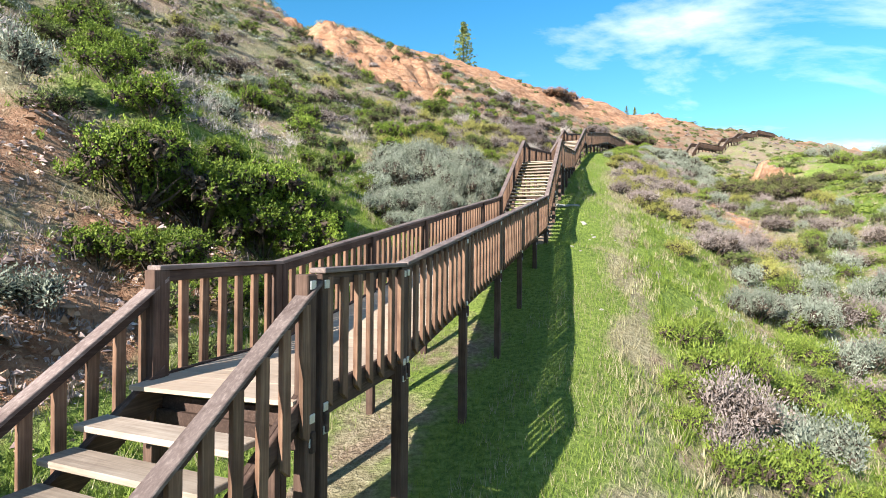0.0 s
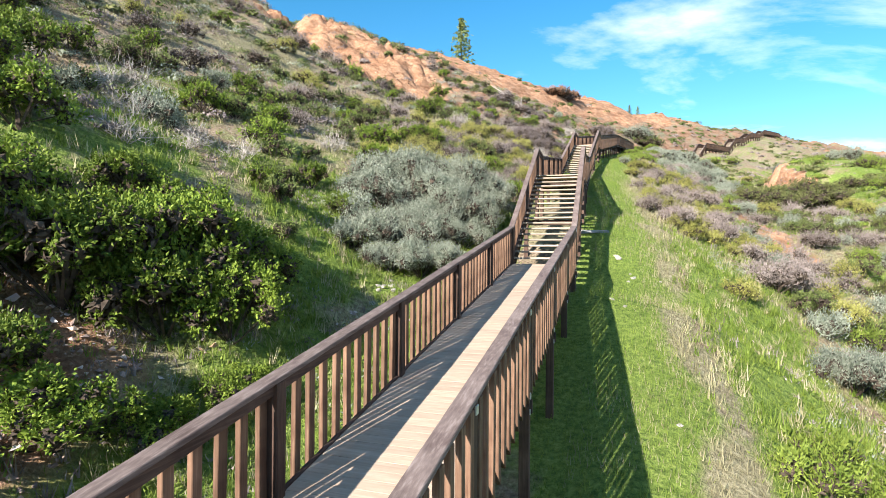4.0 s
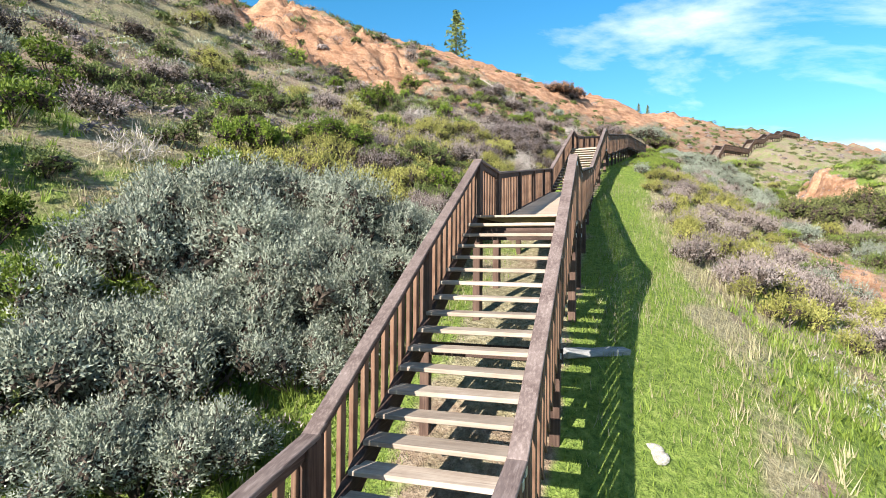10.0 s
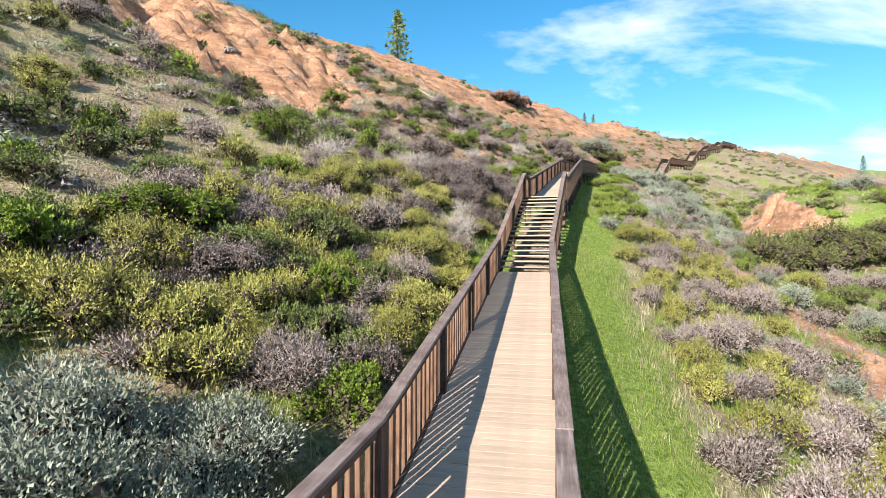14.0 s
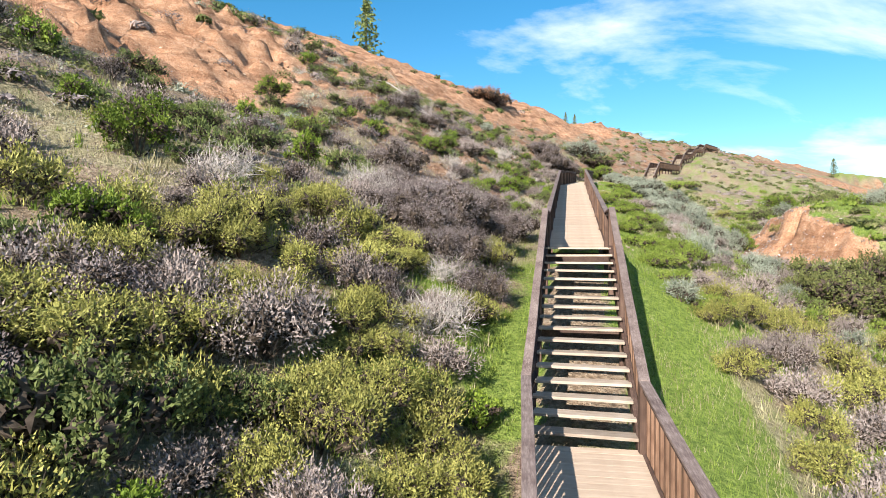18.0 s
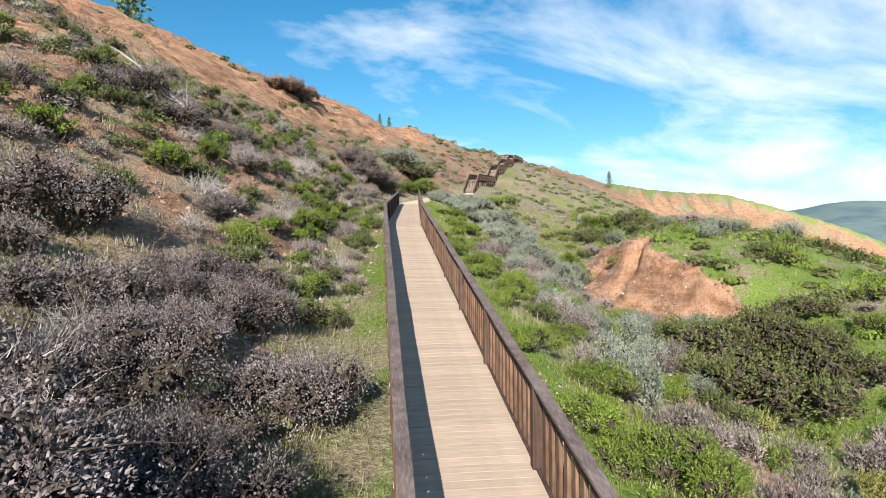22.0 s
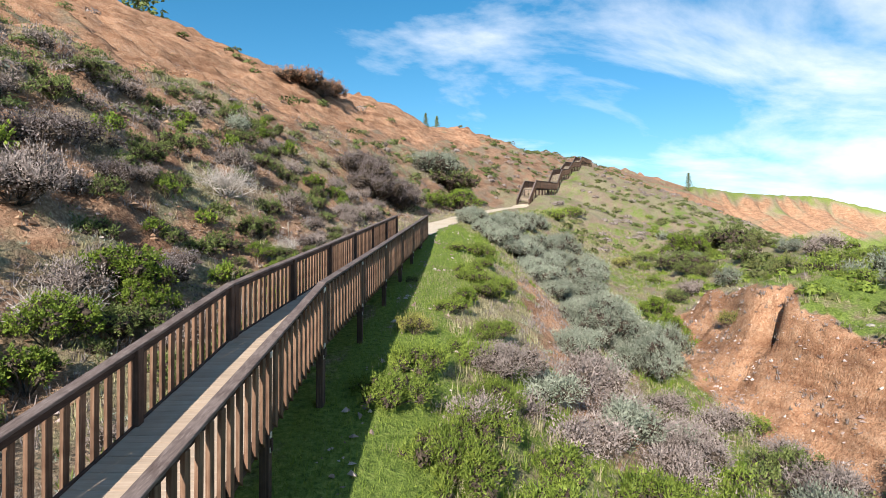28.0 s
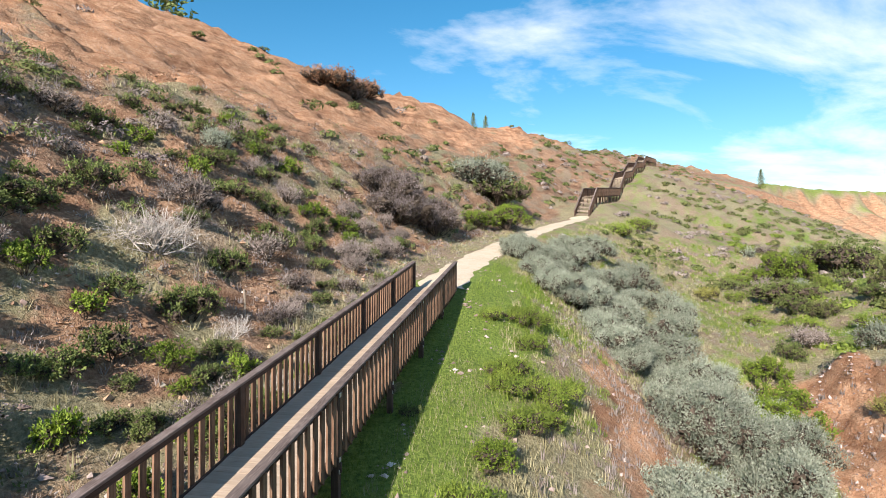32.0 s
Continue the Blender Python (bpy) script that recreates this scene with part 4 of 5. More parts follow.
# shrubs by the second stairs
plant("G", [(-5, 20.4, 0.7), (-13.2, 21.8, 1.6), (-3.2, 23.1, 0.88), (-15.7, 23.8, 2), (-6.5, 25.2, 1.1), (-11, 25.5, 1.3), (-9.3, 26.5, 1.2), (-3.2, 31.3, 1.2)])
plant("H", [(-4.5, 20.3, 0.8), (-2.6, 21.5, 0.75), (-5.3, 22.9, 1), (-3.2, 24.6, 0.5), (-6, 24.8, 0.8), (-5.1, 25.9, 0.8), (-13.8, 29.2, 1.4), (-19.4, 29.5, 1.9), (-4.5, 30.1, 0.9)])
plant("S", [(-1.3, 21.1, 1.3), (-0.5, 21.2, 1.2), (0.2, 21.4, 1), (-2.6, 21.6, 1), (-1.9, 22.3, 1.6), (-0.6, 22.6, 1.6), (0.8, 22.8, 1.2), (-2.2, 22.9, 1.3), (-3, 23.2, 1), (0.8, 23.9, 1.7), (1.2, 24.2, 1.1), (-1.6, 24.6, 1.8), (-0.3, 24.8, 2.3), (-2.2, 25.8, 1.4), (0.9, 26, 1.9), (-0.8, 26.9, 1.9), (1.8, 28, 1.5), (-0.3, 23.7, 1.6), (0.3, 25.4, 1.9), (-1.0, 25.7, 2.0), (1.4, 25.1, 1.5), (1.9, 26.7, 1.4), (0.2, 27.6, 1.5), (-2.7, 24.4, 1.4)])
plant("B", [(12, 24, 1.5), (13.2, 28, 0.9), (16, 29.5, 1), (12.8, 31.2, 0.9)])
plant("D", [(-7.2, 20.4, 0.8), (-12.5, 26.2, 1.6)])
plant("Y", [(14.2, 30, 0.6), (15.4, 31.5, 0.7)])
# shrubs by the third stairs
plant("G", [(-1.4, 33.9, 1.3), (-0.5, 34.3, 1.3), (-5.1, 35.3, 0.7), (6.8, 38.4, 0.5)])
plant("H", [(-2.1, 32.7, 0.9), (1.7, 33.6, 1.1), (0.7, 33.9, 1.3), (-6.5, 34.3, 0.8), (-10.5, 35.6, 0.8), (-2.3, 37.2, 1.2), (-8.9, 37.8, 0.7), (-4, 39.2, 1.1), (-0.3, 39.3, 1), (0.5, 45, 0.9)])
plant("S", [(12.7, 42.3, 0.5)])
plant("B", [(3.2, 32.4, 0.7), (15, 33.5, 1), (3.5, 33.7, 1), (12, 34, 1), (3.2, 35.8, 0.8), (13.6, 36, 1.2), (0.2, 36.7, 0.8), (0.2, 36.9, 0.6), (16.5, 37, 1.2), (3.4, 38.4, 1.4), (14.5, 38.8, 0.9), (6.2, 39.3, 0.8), (1.7, 39.5, 0.8), (6.5, 40.8, 0.9), (4.6, 43.8, 1)])
plant("D", [(6.3, 40.4, 1), (1.3, 44.5, 1.1)])
plant("Y", [(13, 33.6, 0.8), (16.4, 34.8, 0.8), (14, 35, 0.9), (11.6, 35.4, 0.6), (5.6, 36.3, 1.1), (4.4, 36.8, 1.1), (5.7, 37, 0.8), (1.3, 37.1, 1.3), (12, 37.2, 0.8), (4.9, 37.7, 1.1), (2.5, 37.7, 1.2), (4.9, 39, 0.9), (3.1, 39.3, 1.3), (12.3, 39.5, 0.7), (1.9, 40.7, 1.2), (3.7, 40.8, 0.9), (2.5, 40.9, 1), (13.2, 41.5, 0.7), (2.3, 41.8, 1.3), (4.8, 41.9, 1), (5.7, 42.2, 0.9), (4.9, 42.8, 1.1), (5.5, 43, 1.0), (3.8, 43.5, 1.2)])
plant("P", [(0.7, 32.9, 1.2), (-16.8, 35.6, 1.2), (0.5, 35.6, 1.2), (-13.3, 37.7, 0.8), (1.2, 38.1, 1), (-16, 39.3, 1.2), (7.1, 43.4, 1.3), (6.2, 44.9, 1.4), (5.6, 45.4, 1.2), (7.1, 45.6, 1.2)])
plant("L", [(13.3, 42.1, 0.7), (13.6, 44, 0.7)])
# shrubs by the long ramp
plant("G", [(11.9, 58.6, 0.35), (-0.2, 60.9, 1.3)])
plant("H", [(11.9, 55.1, 0.7), (12.6, 55.1, 0.6), (11.6, 55.9, 0.5), (10.4, 57.3, 0.9), (2.2, 57.5, 1), (12.7, 57.8, 0.8), (-0.2, 60.3, 0.8), (7.6, 63.7, 0.9)])
plant("B", [(21.5, 62.4, 0.8)])
plant("D", [(5.6, 47.2, 1.3), (6.6, 49.4, 1.4), (4.7, 48.3, 1.1), (7.6, 51.6, 1.2), (5.0, 50.4, 1.2)])
plant("P", [(6.5, 46.3, 1.9), (6.9, 46.7, 2.3), (6.1, 46.7, 1.5), (8.7, 47.8, 1.5), (5.2, 48.4, 1.3), (8.2, 48.6, 1.3), (5.8, 49.9, 1.5), (7.2, 49.9, 1.4), (10.6, 50.5, 1.6), (8.4, 50.8, 1.7), (9, 52.7, 1.2), (7.2, 52.8, 1.6), (10.2, 54, 1.5), (9, 54.3, 1.2), (9.3, 55.6, 1.4), (10.8, 56.5, 1.1), (6.5, 56.9, 2.1)])
plant("L", [(14.4, 46.2, 1), (15.6, 47.5, 1.4), (15.2, 49, 1), (17.6, 51.1, 1.1), (16.6, 52.5, 1), (19.4, 54.4, 0.9), (18.6, 56.2, 0.9), (19.7, 57.7, 1), (2, 57.9, 1.2), (0.1, 59.1, 0.7), (19.5, 59.6, 0.8), (11, 60.1, 1), (11.1, 61.1, 0.8), (20.5, 61.3, 0.9), (20, 62.9, 1)])
plant("O", [(31.5, 54.6, 3), (35.9, 55.6, 3.2), (29.5, 55.9, 2.9), (38.5, 57.5, 2.2), (36.1, 58.6, 3.6), (41.5, 60, 2.2), (33.6, 60.7, 3.2)])
# shrubs by the last ramp
plant("G", [(14.2, 64, 0.7), (14.2, 65.2, 0.9), (14.9, 67.8, 1.35), (15.4, 67.0, 0.9), (24.3, 69.7, 0.6), (15.1, 70.9, 0.45), (18.1, 73.3, 0.6)])
plant("H", [(15, 65.4, 0.4), (15.1, 66.2, 1.1), (15.5, 71.2, 0.7), (23, 71.2, 0.36), (16.1, 71.8, 0.5), (16.5, 72.3, 0.8), (17.5, 72.4, 0.4), (18.9, 74.3, 0.7), (16.8, 74.5, 0.7), (35.5, 74.7, 0.55), (14.2, 74.9, 0.7)])
plant("S", [(26.7, 64.7, 1.1), (24.5, 64.8, 1), (29.2, 70.6, 1.1), (30, 71.8, 1.5), (31.4, 72, 1), (34.7, 73.3, 1.9), (35.7, 73.3, 1.1), (36.1, 74.2, 1.4), (34.8, 74.2, 1.1), (36.9, 75.1, 1.3), (34.5, 75.3, 1.1), (33.7, 75.9, 2.4)])
plant("B", [(34.5, 69, 1.3), (33.4, 70.6, 1.2), (35.6, 67.4, 1.3), (32.4, 68.6, 1.2), (36.9, 66.3, 1.2), (31.4, 67.2, 1.3), (28.3, 64.5, 1.3), (23.3, 65, 1.2), (27.4, 65.6, 1.6), (14.1, 66.9, 0.9), (27.1, 66.9, 1.5), (12.5, 69, 1.3)])
plant("D", [(13.9, 66.1, 1.2), (15.4, 69.6, 0.6), (9.9, 69.6, 0.9), (19.1, 75.4, 0.7)])
plant("Y", [(21.5, 66.3, 0.6)])
plant("P", [(15.5, 68.8, 1.1), (6.5, 70, 1.5), (15.7, 70.1, 0.9), (9.5, 71.5, 2), (11.8, 72.3, 1.4), (13.8, 72.7, 0.9), (7.8, 73, 1.7), (12.5, 73.4, 1.5)])
plant("G", [(42.4, 80.6, 1.6), (43.3, 82.4, 1.4)])
plant("L", [(21.5, 62.2, 0.9), (22.4, 63.5, 0.9), (20.6, 60.6, 0.8), (21.7, 60.3, 1.0), (22.9, 61.8, 0.9), (20.9, 58.7, 0.9), (22.6, 65.5, 0.8), (24.1, 67.2, 0.9), (23.3, 68.4, 0.7), (21, 64.1, 0.9), (24.4, 70, 0.5), (25.6, 71.2, 1), (26.3, 71.7, 0.6), (26.9, 72.7, 1), (25.8, 72.7, 0.9), (26, 73.3, 0.9), (28.2, 74.1, 0.5), (24.8, 75.3, 0.8), (27.6, 75.6, 0.7)])
# shrubs by the gravel path
plant("G", [(36.9, 76.5, 0.8), (37.3, 76.8, 1), (41.3, 78.7, 1.6), (40.6, 79.6, 1.6), (21.4, 85.4, 0.8), (22.9, 86.4, 0.9)])
plant("H", [(13.1, 76.2, 0.5), (14.6, 77.4, 0.5), (19.5, 81.3, 0.7), (21.5, 81.5, 0.6), (19.7, 81.9, 0.45), (21.8, 81.9, 0.35), (17.4, 82.2, 0.7), (13.4, 83, 0.7), (17.4, 84.6, 1.3), (14.1, 85.5, 0.9), (14.7, 87.3, 0.5), (15.2, 87.5, 0.6)])
plant("S", [(38.6, 76.3, 1.7), (36.7, 76.3, 1.6), (37.3, 76.7, 1.1), (34.5, 76.8, 1.1), (34.7, 77.4, 1.3), (33.8, 77.6, 1.1), (37, 78.2, 1.7), (36.6, 78.4, 1.6), (33.8, 79.7, 1.2), (35.9, 80.3, 1.2), (37.6, 80.5, 1.9), (41.6, 80.5, 1.2), (33.4, 80.6, 1.5), (34.5, 80.9, 1.5), (33.3, 81.3, 1.2), (40.5, 82.4, 1.2), (37.3, 82.5, 2), (32.6, 82.7, 1.2), (32.1, 83, 1.4), (36.3, 83.5, 2.4), (33.8, 84, 1.4), (39.4, 84, 1.2), (34.2, 84.8, 1.5), (32, 84.8, 1.2), (34.8, 84.9, 1.6), (36.9, 85.5, 1.4), (17.3, 85.6, 0.9), (41, 86, 1.5)])
plant("S", [(38, 86.3, 1.3), (33.9, 87.5, 1.3), (32.7, 87.9, 1), (42.2, 88, 1.9), (32.6, 88.2, 1.2), (38, 88.3, 1.5), (40.4, 88.6, 1.3), (34.9, 88.8, 1), (32.9, 89.6, 1.2)])
belt = np.random.RandomState(17)
plant("S", [(float(np.interp(v, [74, 79, 84, 91], [36.6, 36.2, 34.6, 34.6])) + belt.uniform(-2.3, 2.3), v + belt.uniform(-0.4, 0.4), belt.uniform(0.7, 1.2)) for v in np.linspace(73.5, 91, 46)])
plant("B", [(20.5, 77.4, 0.6), (15.4, 85, 0.8)])
plant("D", [(17, 77.2, 1.7)])
plant("L", [(27, 77.1, 0.6), (28.2, 77.2, 1), (25.6, 77.4, 0.9), (26.6, 79.4, 0.9), (26.8, 82.2, 0.9)])
# shrubs by the ridge
plant("G", [(61.7, 98.5, 3), (34, 100.3, 1.7), (37.4, 102.4, 2.9)])
plant("H", [(56.8, 93.9, 3), (73.2, 103.3, 4.7), (39.4, 110.5, 4.3)])
plant("S", [(36.7, 90, 1.2), (39.3, 90.2, 1.3), (41.1, 90.3, 2), (37.5, 90.9, 1.6), (37.4, 92.2, 1.4), (40.6, 94.3, 2), (38.1, 111.1, 4.3)])
plant("B", [(22, 117.5, 1.6), (26.5, 120.5, 2)])
plant("P", [(26.7, 92.5, 2.8), (26.7, 94, 2.7), (25.3, 94, 2), (29.4, 94.3, 2.1), (29.2, 95.4, 2.2)])
plant("L", [(52, 108.3, 2.3), (58.1, 114.4, 2.3)])
plant("R", [(23.1, 116.9, 2.8), (24.6, 118.6, 2.8), (26.3, 120.8, 3.2), (27.6, 122.8, 2.8), (28.7, 124.8, 2.6)])

# smaller shrubs, thicker on the uphill side
rs = np.random.RandomState(7)


def zone_kinds(u, y):
    if u > 0:
        if y > 62 and u < 14:
            return "LLHSBB"
        return "SBHLYBHL"
    if y < 30:
        return "GHHSHGD"
    if y < 62:
        return "YGHBHPYB"
    return "HHHGBDH"


# dense thickets beside the walkway
def thicket(x0, x1, y0, y1, kinds, count, r0, r1, seed, close=0.62):
    rs = np.random.RandomState(seed)
    n = tries = 0
    while n < count and tries < 4000:
        tries += 1
        y = rs.uniform(y0, y1)
        x = float(np.interp(y, LY, LX)) + rs.uniform(x0, x1)
        r = rs.uniform(r0, r1)
        if bare(np.array([x]), np.array([y]))[0] > 0.25 or (x0 > 0 and cover(np.array([x]), np.array([y]))[1][0] > 0.3) or any((x - a) ** 2 + (y - b) ** 2 < (close * (r + c)) ** 2 for a, b, c in TAKEN):
            continue
        n += 1
        TAKEN.append((x, y, r))
        shrub(kinds[rs.randint(len(kinds))], x, y, r, 900 + seed * 50 + n, 1.15)


thicket(-9.5, -2.4, 30, 41.5, "YYYHYGYBP", 56, 0.7, 1.4, 1, 0.46)
thicket(-9.5, -2.2, 41.5, 48, "BDHBPYBO", 30, 0.45, 0.9, 15, 0.5)
thicket(-16, -9, 30, 52, "HGHYBG", 30, 0.7, 1.3, 2)
thicket(3.6, 8.6, 27, 46, "YYBBYBY", 70, 0.5, 1.05, 3)
thicket(8.6, 11, 23, 37, "YBSBH", 20, 0.6, 1.1, 14)
thicket(4.5, 12, 46, 66, "SLBHSLB", 52, 0.5, 1.1, 4)
thicket(11, 22, 22, 66, "SBHOYBLS", 80, 0.7, 1.5, 11)
thicket(-16, -3.5, 52, 66, "HBHGPD", 24, 0.5, 1.0, 5)
thicket(4.5, 12, 4, 13.5, "LLLLLLSLB", 64, 0.55, 1.0, 6, 0.48)
thicket(8.0, 15, 12, 24, "LLSHLSBB", 36, 0.6, 1.2, 13)
thicket(-22, -8, 14, 34, "GHSHDG", 26, 0.7, 1.3, 7)
thicket(-4.6, -1.9, 57, 83, "HHPDBHHG", 60, 0.35, 0.7, 12, 0.55)
thicket(-15, -4, 62, 92, "HHHGBHHB", 110, 0.5, 1.1, 8, 0.55)
thicket(-32, -14, 52, 84, "HHGBPH", 40, 0.6, 1.2, 9)
thicket(18, 44, 56, 112, "HLOHBLSO", 90, 0.8, 1.7, 10)
made = 0
while made < 110:
    y = rs.uniform(6, 100)
    u = rs.choice([-1, 1], p=[0.62, 0.38]) * rs.uniform(2.6, 30)
    if u > 0 and u < 5.0:
        continue
    x = float(soft(np.array([y]), LY, LX, 1.0)[0]) + u
    r = rs.uniform(0.35, 1.0) * (1 + abs(u) / 40)
    if any((x - a) ** 2 + (y - b) ** 2 < (0.75 * (r + c)) ** 2 for a, b, c in TAKEN):
        continue
    if bare(np.array([x]), np.array([y]))[0] > 0.25:
        continue
    if u < 0 and u > -5.5 and y < 30 and rs.uniform() < 0.7:
        continue
    if x > -3 and 80 < y < 118 and abs(u) < 4:
        continue
    made += 1
    TAKEN.append((x, y, r))
    ks = zone_kinds(u, y)
    shrub(ks[rs.randint(len(ks))], x, y, r, 300 + made)


# ---- fallen dead tree on the bank ----
def limbs_mesh(name, lines, mat):
    """Tapered six-sided limbs; each line: points and the thickness at its two ends."""
    vs, fs = [], []
    for pts, w0, w1 in lines:
        start = len(vs)
        for i, p in enumerate(pts):
            d = pts[min(i + 1, len(pts) - 1)] - pts[max(i - 1, 0)]
            d = d.normalized()
            s = d.cross(Vector((0.3, 0.5, 0.8))).normalized()
            t = d.cross(s)
            w = w0 + (w1 - w0) * i / (len(pts) - 1)
            for j in range(6):
                vs.append(p + w * (s * math.cos(j * 1.047) + t * math.sin(j * 1.047)))
        for i in range(len(pts) - 1):
            for j in range(6):
                a, b_ = start + i * 6 + j, start + i * 6 + (j + 1) % 6
                fs.append((a, b_, b_ + 6, a + 6))
    return mesh_from(name, np.array([tuple(v) for v in vs]), fs, mat)


def fallen_tree(root, tip, lift, seed):
    """A bleached trunk that leans along the slope, with forking bare branches."""
    rnd = random.Random(seed)
    tree = new("fallen_tree")
    a, b_ = (Vector((x, y, ground_at(x, y))) for x, y in (root, tip))
    tree.matrix_basis = Matrix.Translation(a)
    tagged(tree, "fallen dead tree with a bleached grey trunk and bare branches", "dead tree")
    way = b_ - a
    trunk = [way * k + Vector((rnd.uniform(-0.12, 0.12), rnd.uniform(-0.12, 0.12), 0.1 + lift * math.sin(min(k, 0.8) * 1.9))) for k in (0, 0.2, 0.4, 0.6, 0.8, 1.0)]
    put("trunk", limbs_mesh("trunk", [(trunk, 0.11, 0.035)], LEAF["D"]), tree)
    for i in range(16):
        k = rnd.uniform(0.8, 4.9)
        p = trunk[int(k)].lerp(trunk[int(k) + 1], k % 1)
        d = (way.normalized() * rnd.uniform(0.1, 0.9) + Vector((rnd.uniform(-0.8, 0.8), rnd.uniform(-0.8, 0.8), rnd.uniform(0.0, 0.9)))).normalized()
        ln = rnd.uniform(0.8, 1.8)
        main = [p, p + d * ln * 0.5 + Vector((0, 0, rnd.uniform(-0.1, 0.15))), p + d * ln]
        lines = [(main, 0.028, 0.008)]
        for _ in range(6):
            q = main[1].lerp(main[2], rnd.random())
            e = (d + Vector((rnd.uniform(-1, 1), rnd.uniform(-1, 1), rnd.uniform(-0.5, 0.9)))).normalized()
            m_ = rnd.uniform(0.25, 0.7)
            lines.append(([q, q + e * m_ * 0.5, q + e * m_ + Vector((0, 0, 0.08))], 0.010, 0.004))
        put("branch", limbs_mesh("branch", lines, LEAF["D"]), tree)


fallen_tree((11.2, 71.3), (6.8, 75.0), 0.9, 5)


# ---- tall pines on the skyline ----
def pine(x, y, h, seed):
    """A narrow pine with tiers of level branches."""
    rs = np.random.RandomState(seed)
    z = float(relief(np.array([x]), np.array([y]))[0]) - 0.3
    tree = new("norfolk_pine")
    tree.matrix_basis = pose(x, y, z)
    tagged(tree, "tall narrow pine with tiers of level branches on the ridge", "pine tree", "pines on the skyline")
    bm = bmesh.new()
    bmesh.ops.create_cone(bm, cap_ends=True, segments=8, radius1=0.022 * h, radius2=0.004 * h, depth=h, matrix=Matrix.Translation((0, 0, h / 2)))
    part("trunk", bm, M_BARK, tree)
    cs, axs = [], []
    tiers = 12
    for i in range(tiers):
        u = i / (tiers - 1)
        zz, rad = h * (0.10 + 0.88 * u), h * (0.27 * (1 - u) ** 0.75 + 0.02) * rs.uniform(0.75, 1.1)
        for k in range(5):
            a = k * 1.257 + rs.uniform(-0.3, 0.3) + i
            d = np.array([math.cos(a), math.sin(a), 0.12])
            for q in np.linspace(0.2, 1, 8):
                for _ in range(2):
                    cs.append(np.array([0, 0, zz]) + d * rad * q + rs.normal(size=3) * 0.018 * h + np.array([0, 0, 0.03 * h * q * q]))
                    axs.append(d + rs.normal(size=3) * 0.7)
    v, f = leaf_quads(np.array(cs), unit(np.array(axs)), 0.055 * h, 0.026 * h, rs)
    put("crown", mesh_from("crown", v, f, LEAF["H"]), tree)


for x, y, h, sd in ((4.7, 136.0, 16.5, 1), (262.0, 301.0, 11.0, 2), (50.0, 150.0, 3.2, 3), (53.5, 153.5, 3.6, 4)):
    pine(x, y, h, sd)

# far scrub over the hills, one joined mesh for each colour
def scrub(name, label, kind, count, seed, pick, leaf=0.30, close=False):
    rs = np.random.RandomState(seed)
    cs, axs, outs = [], [], []
    tries = 0
    got = 0
    while got < count and tries < 60:
        tries += 1
        y = rs.uniform(-5, 230, 4000)
        u = rs.normal(size=4000) * 60
        x = np.interp(y, LY, LX) + u
        keep = ((bare(x, y) < 0.3 * rs.uniform(0.5, 1.2, 4000)) | (rs.uniform(0, 1, 4000) < 0.10)) & (np.abs(u) > 4) & ((np.abs(u) > 26) | (y > 96) | close) & pick(x, y, u)
        keep &= ~((y > 78) & (y < 190) & (np.abs(u) < 4.5))
        x, y = x[keep][:count - got], y[keep][:count - got]
        got += len(x)
        z = relief(x, y)
        r = rs.uniform(0.3, 0.95, len(x)) * (1 + np.abs(x - np.interp(y, LY, LX)) / 120)
        per = 160 if close else 60
        out = unit(rs.normal(size=(len(x) * per, 3)))
        out[:, 2] = np.abs(out[:, 2])
        rr_ = np.repeat(r, per)
        cs.append(np.repeat(np.stack([x, y, z], 1), per, 0) + out * rr_[:, None] * rs.uniform(0.6, 1.05, len(out))[:, None] * np.array([1.0, 1.0, 0.6]))
        axs.append(unit(np.cross(out, rs.normal(size=out.shape)) + 0.3 * out))
        outs.append(out + np.array([0, 0, 0.2]))
    c, ax = np.concatenate(cs), np.concatenate(axs)
    v, f = leaf_quads(c, ax, leaf * 1.35, 0.59 * leaf, rs, np.concatenate(outs))
    tagged(new(name, mesh_from(name, v, f, LEAF[kind])), label, "scrub", kind="stuff")


scrub("near_green_scrub", "small green shrubs scattered up the hillside", "O", 300, 45, lambda x, y, u: (u < -13) & (u > -60) & (y < 90), 0.125, True)
scrub("near_grey_scrub", "small grey shrubs scattered up the hillside", "S", 240, 46, lambda x, y, u: (u < -13) & (u > -60) & (y < 80), 0.115, True)
scrub("near_dry_scrub", "small dry shrubs scattered up the hillside", "B", 300, 47, lambda x, y, u: (u < -12) & (u > -60) & (y < 95), 0.12, True)
scrub("near_olive_scrub", "small dark shrubs scattered up the hillside", "H", 600, 48, lambda x, y, u: (u < -12) & (u > -60) & (y < 95), 0.12, True)
scrub("gully_scrub", "green and olive shrubs scattered over the slope beyond the gully", "O", 420, 49, lambda x, y, u: (u > 22) & (u < 90) & (y > 40) & (y < 130) & (cover(x, y)[1] < 0.4), 0.24, True)
scrub("gully_heath", "bright green heath scattered over the slope beyond the gully", "L", 420, 50, lambda x, y, u: (u > 20) & (u < 90) & (y > 40) & (y < 130) & (cover(x, y)[1] < 0.4), 0.22, True)
scrub("near_withered_scrub", "small dark withered shrubs scattered up the hillside", "P", 260, 40, lambda x, y, u: (u < -10) & (u > -60) & (y < 100), 0.12, True)
scrub("green_scrub", "low green scrub dotted over the far slopes", "O", 1100, 41, lambda x, y, u: lumps(x, y, 30, 61) > -0.1)
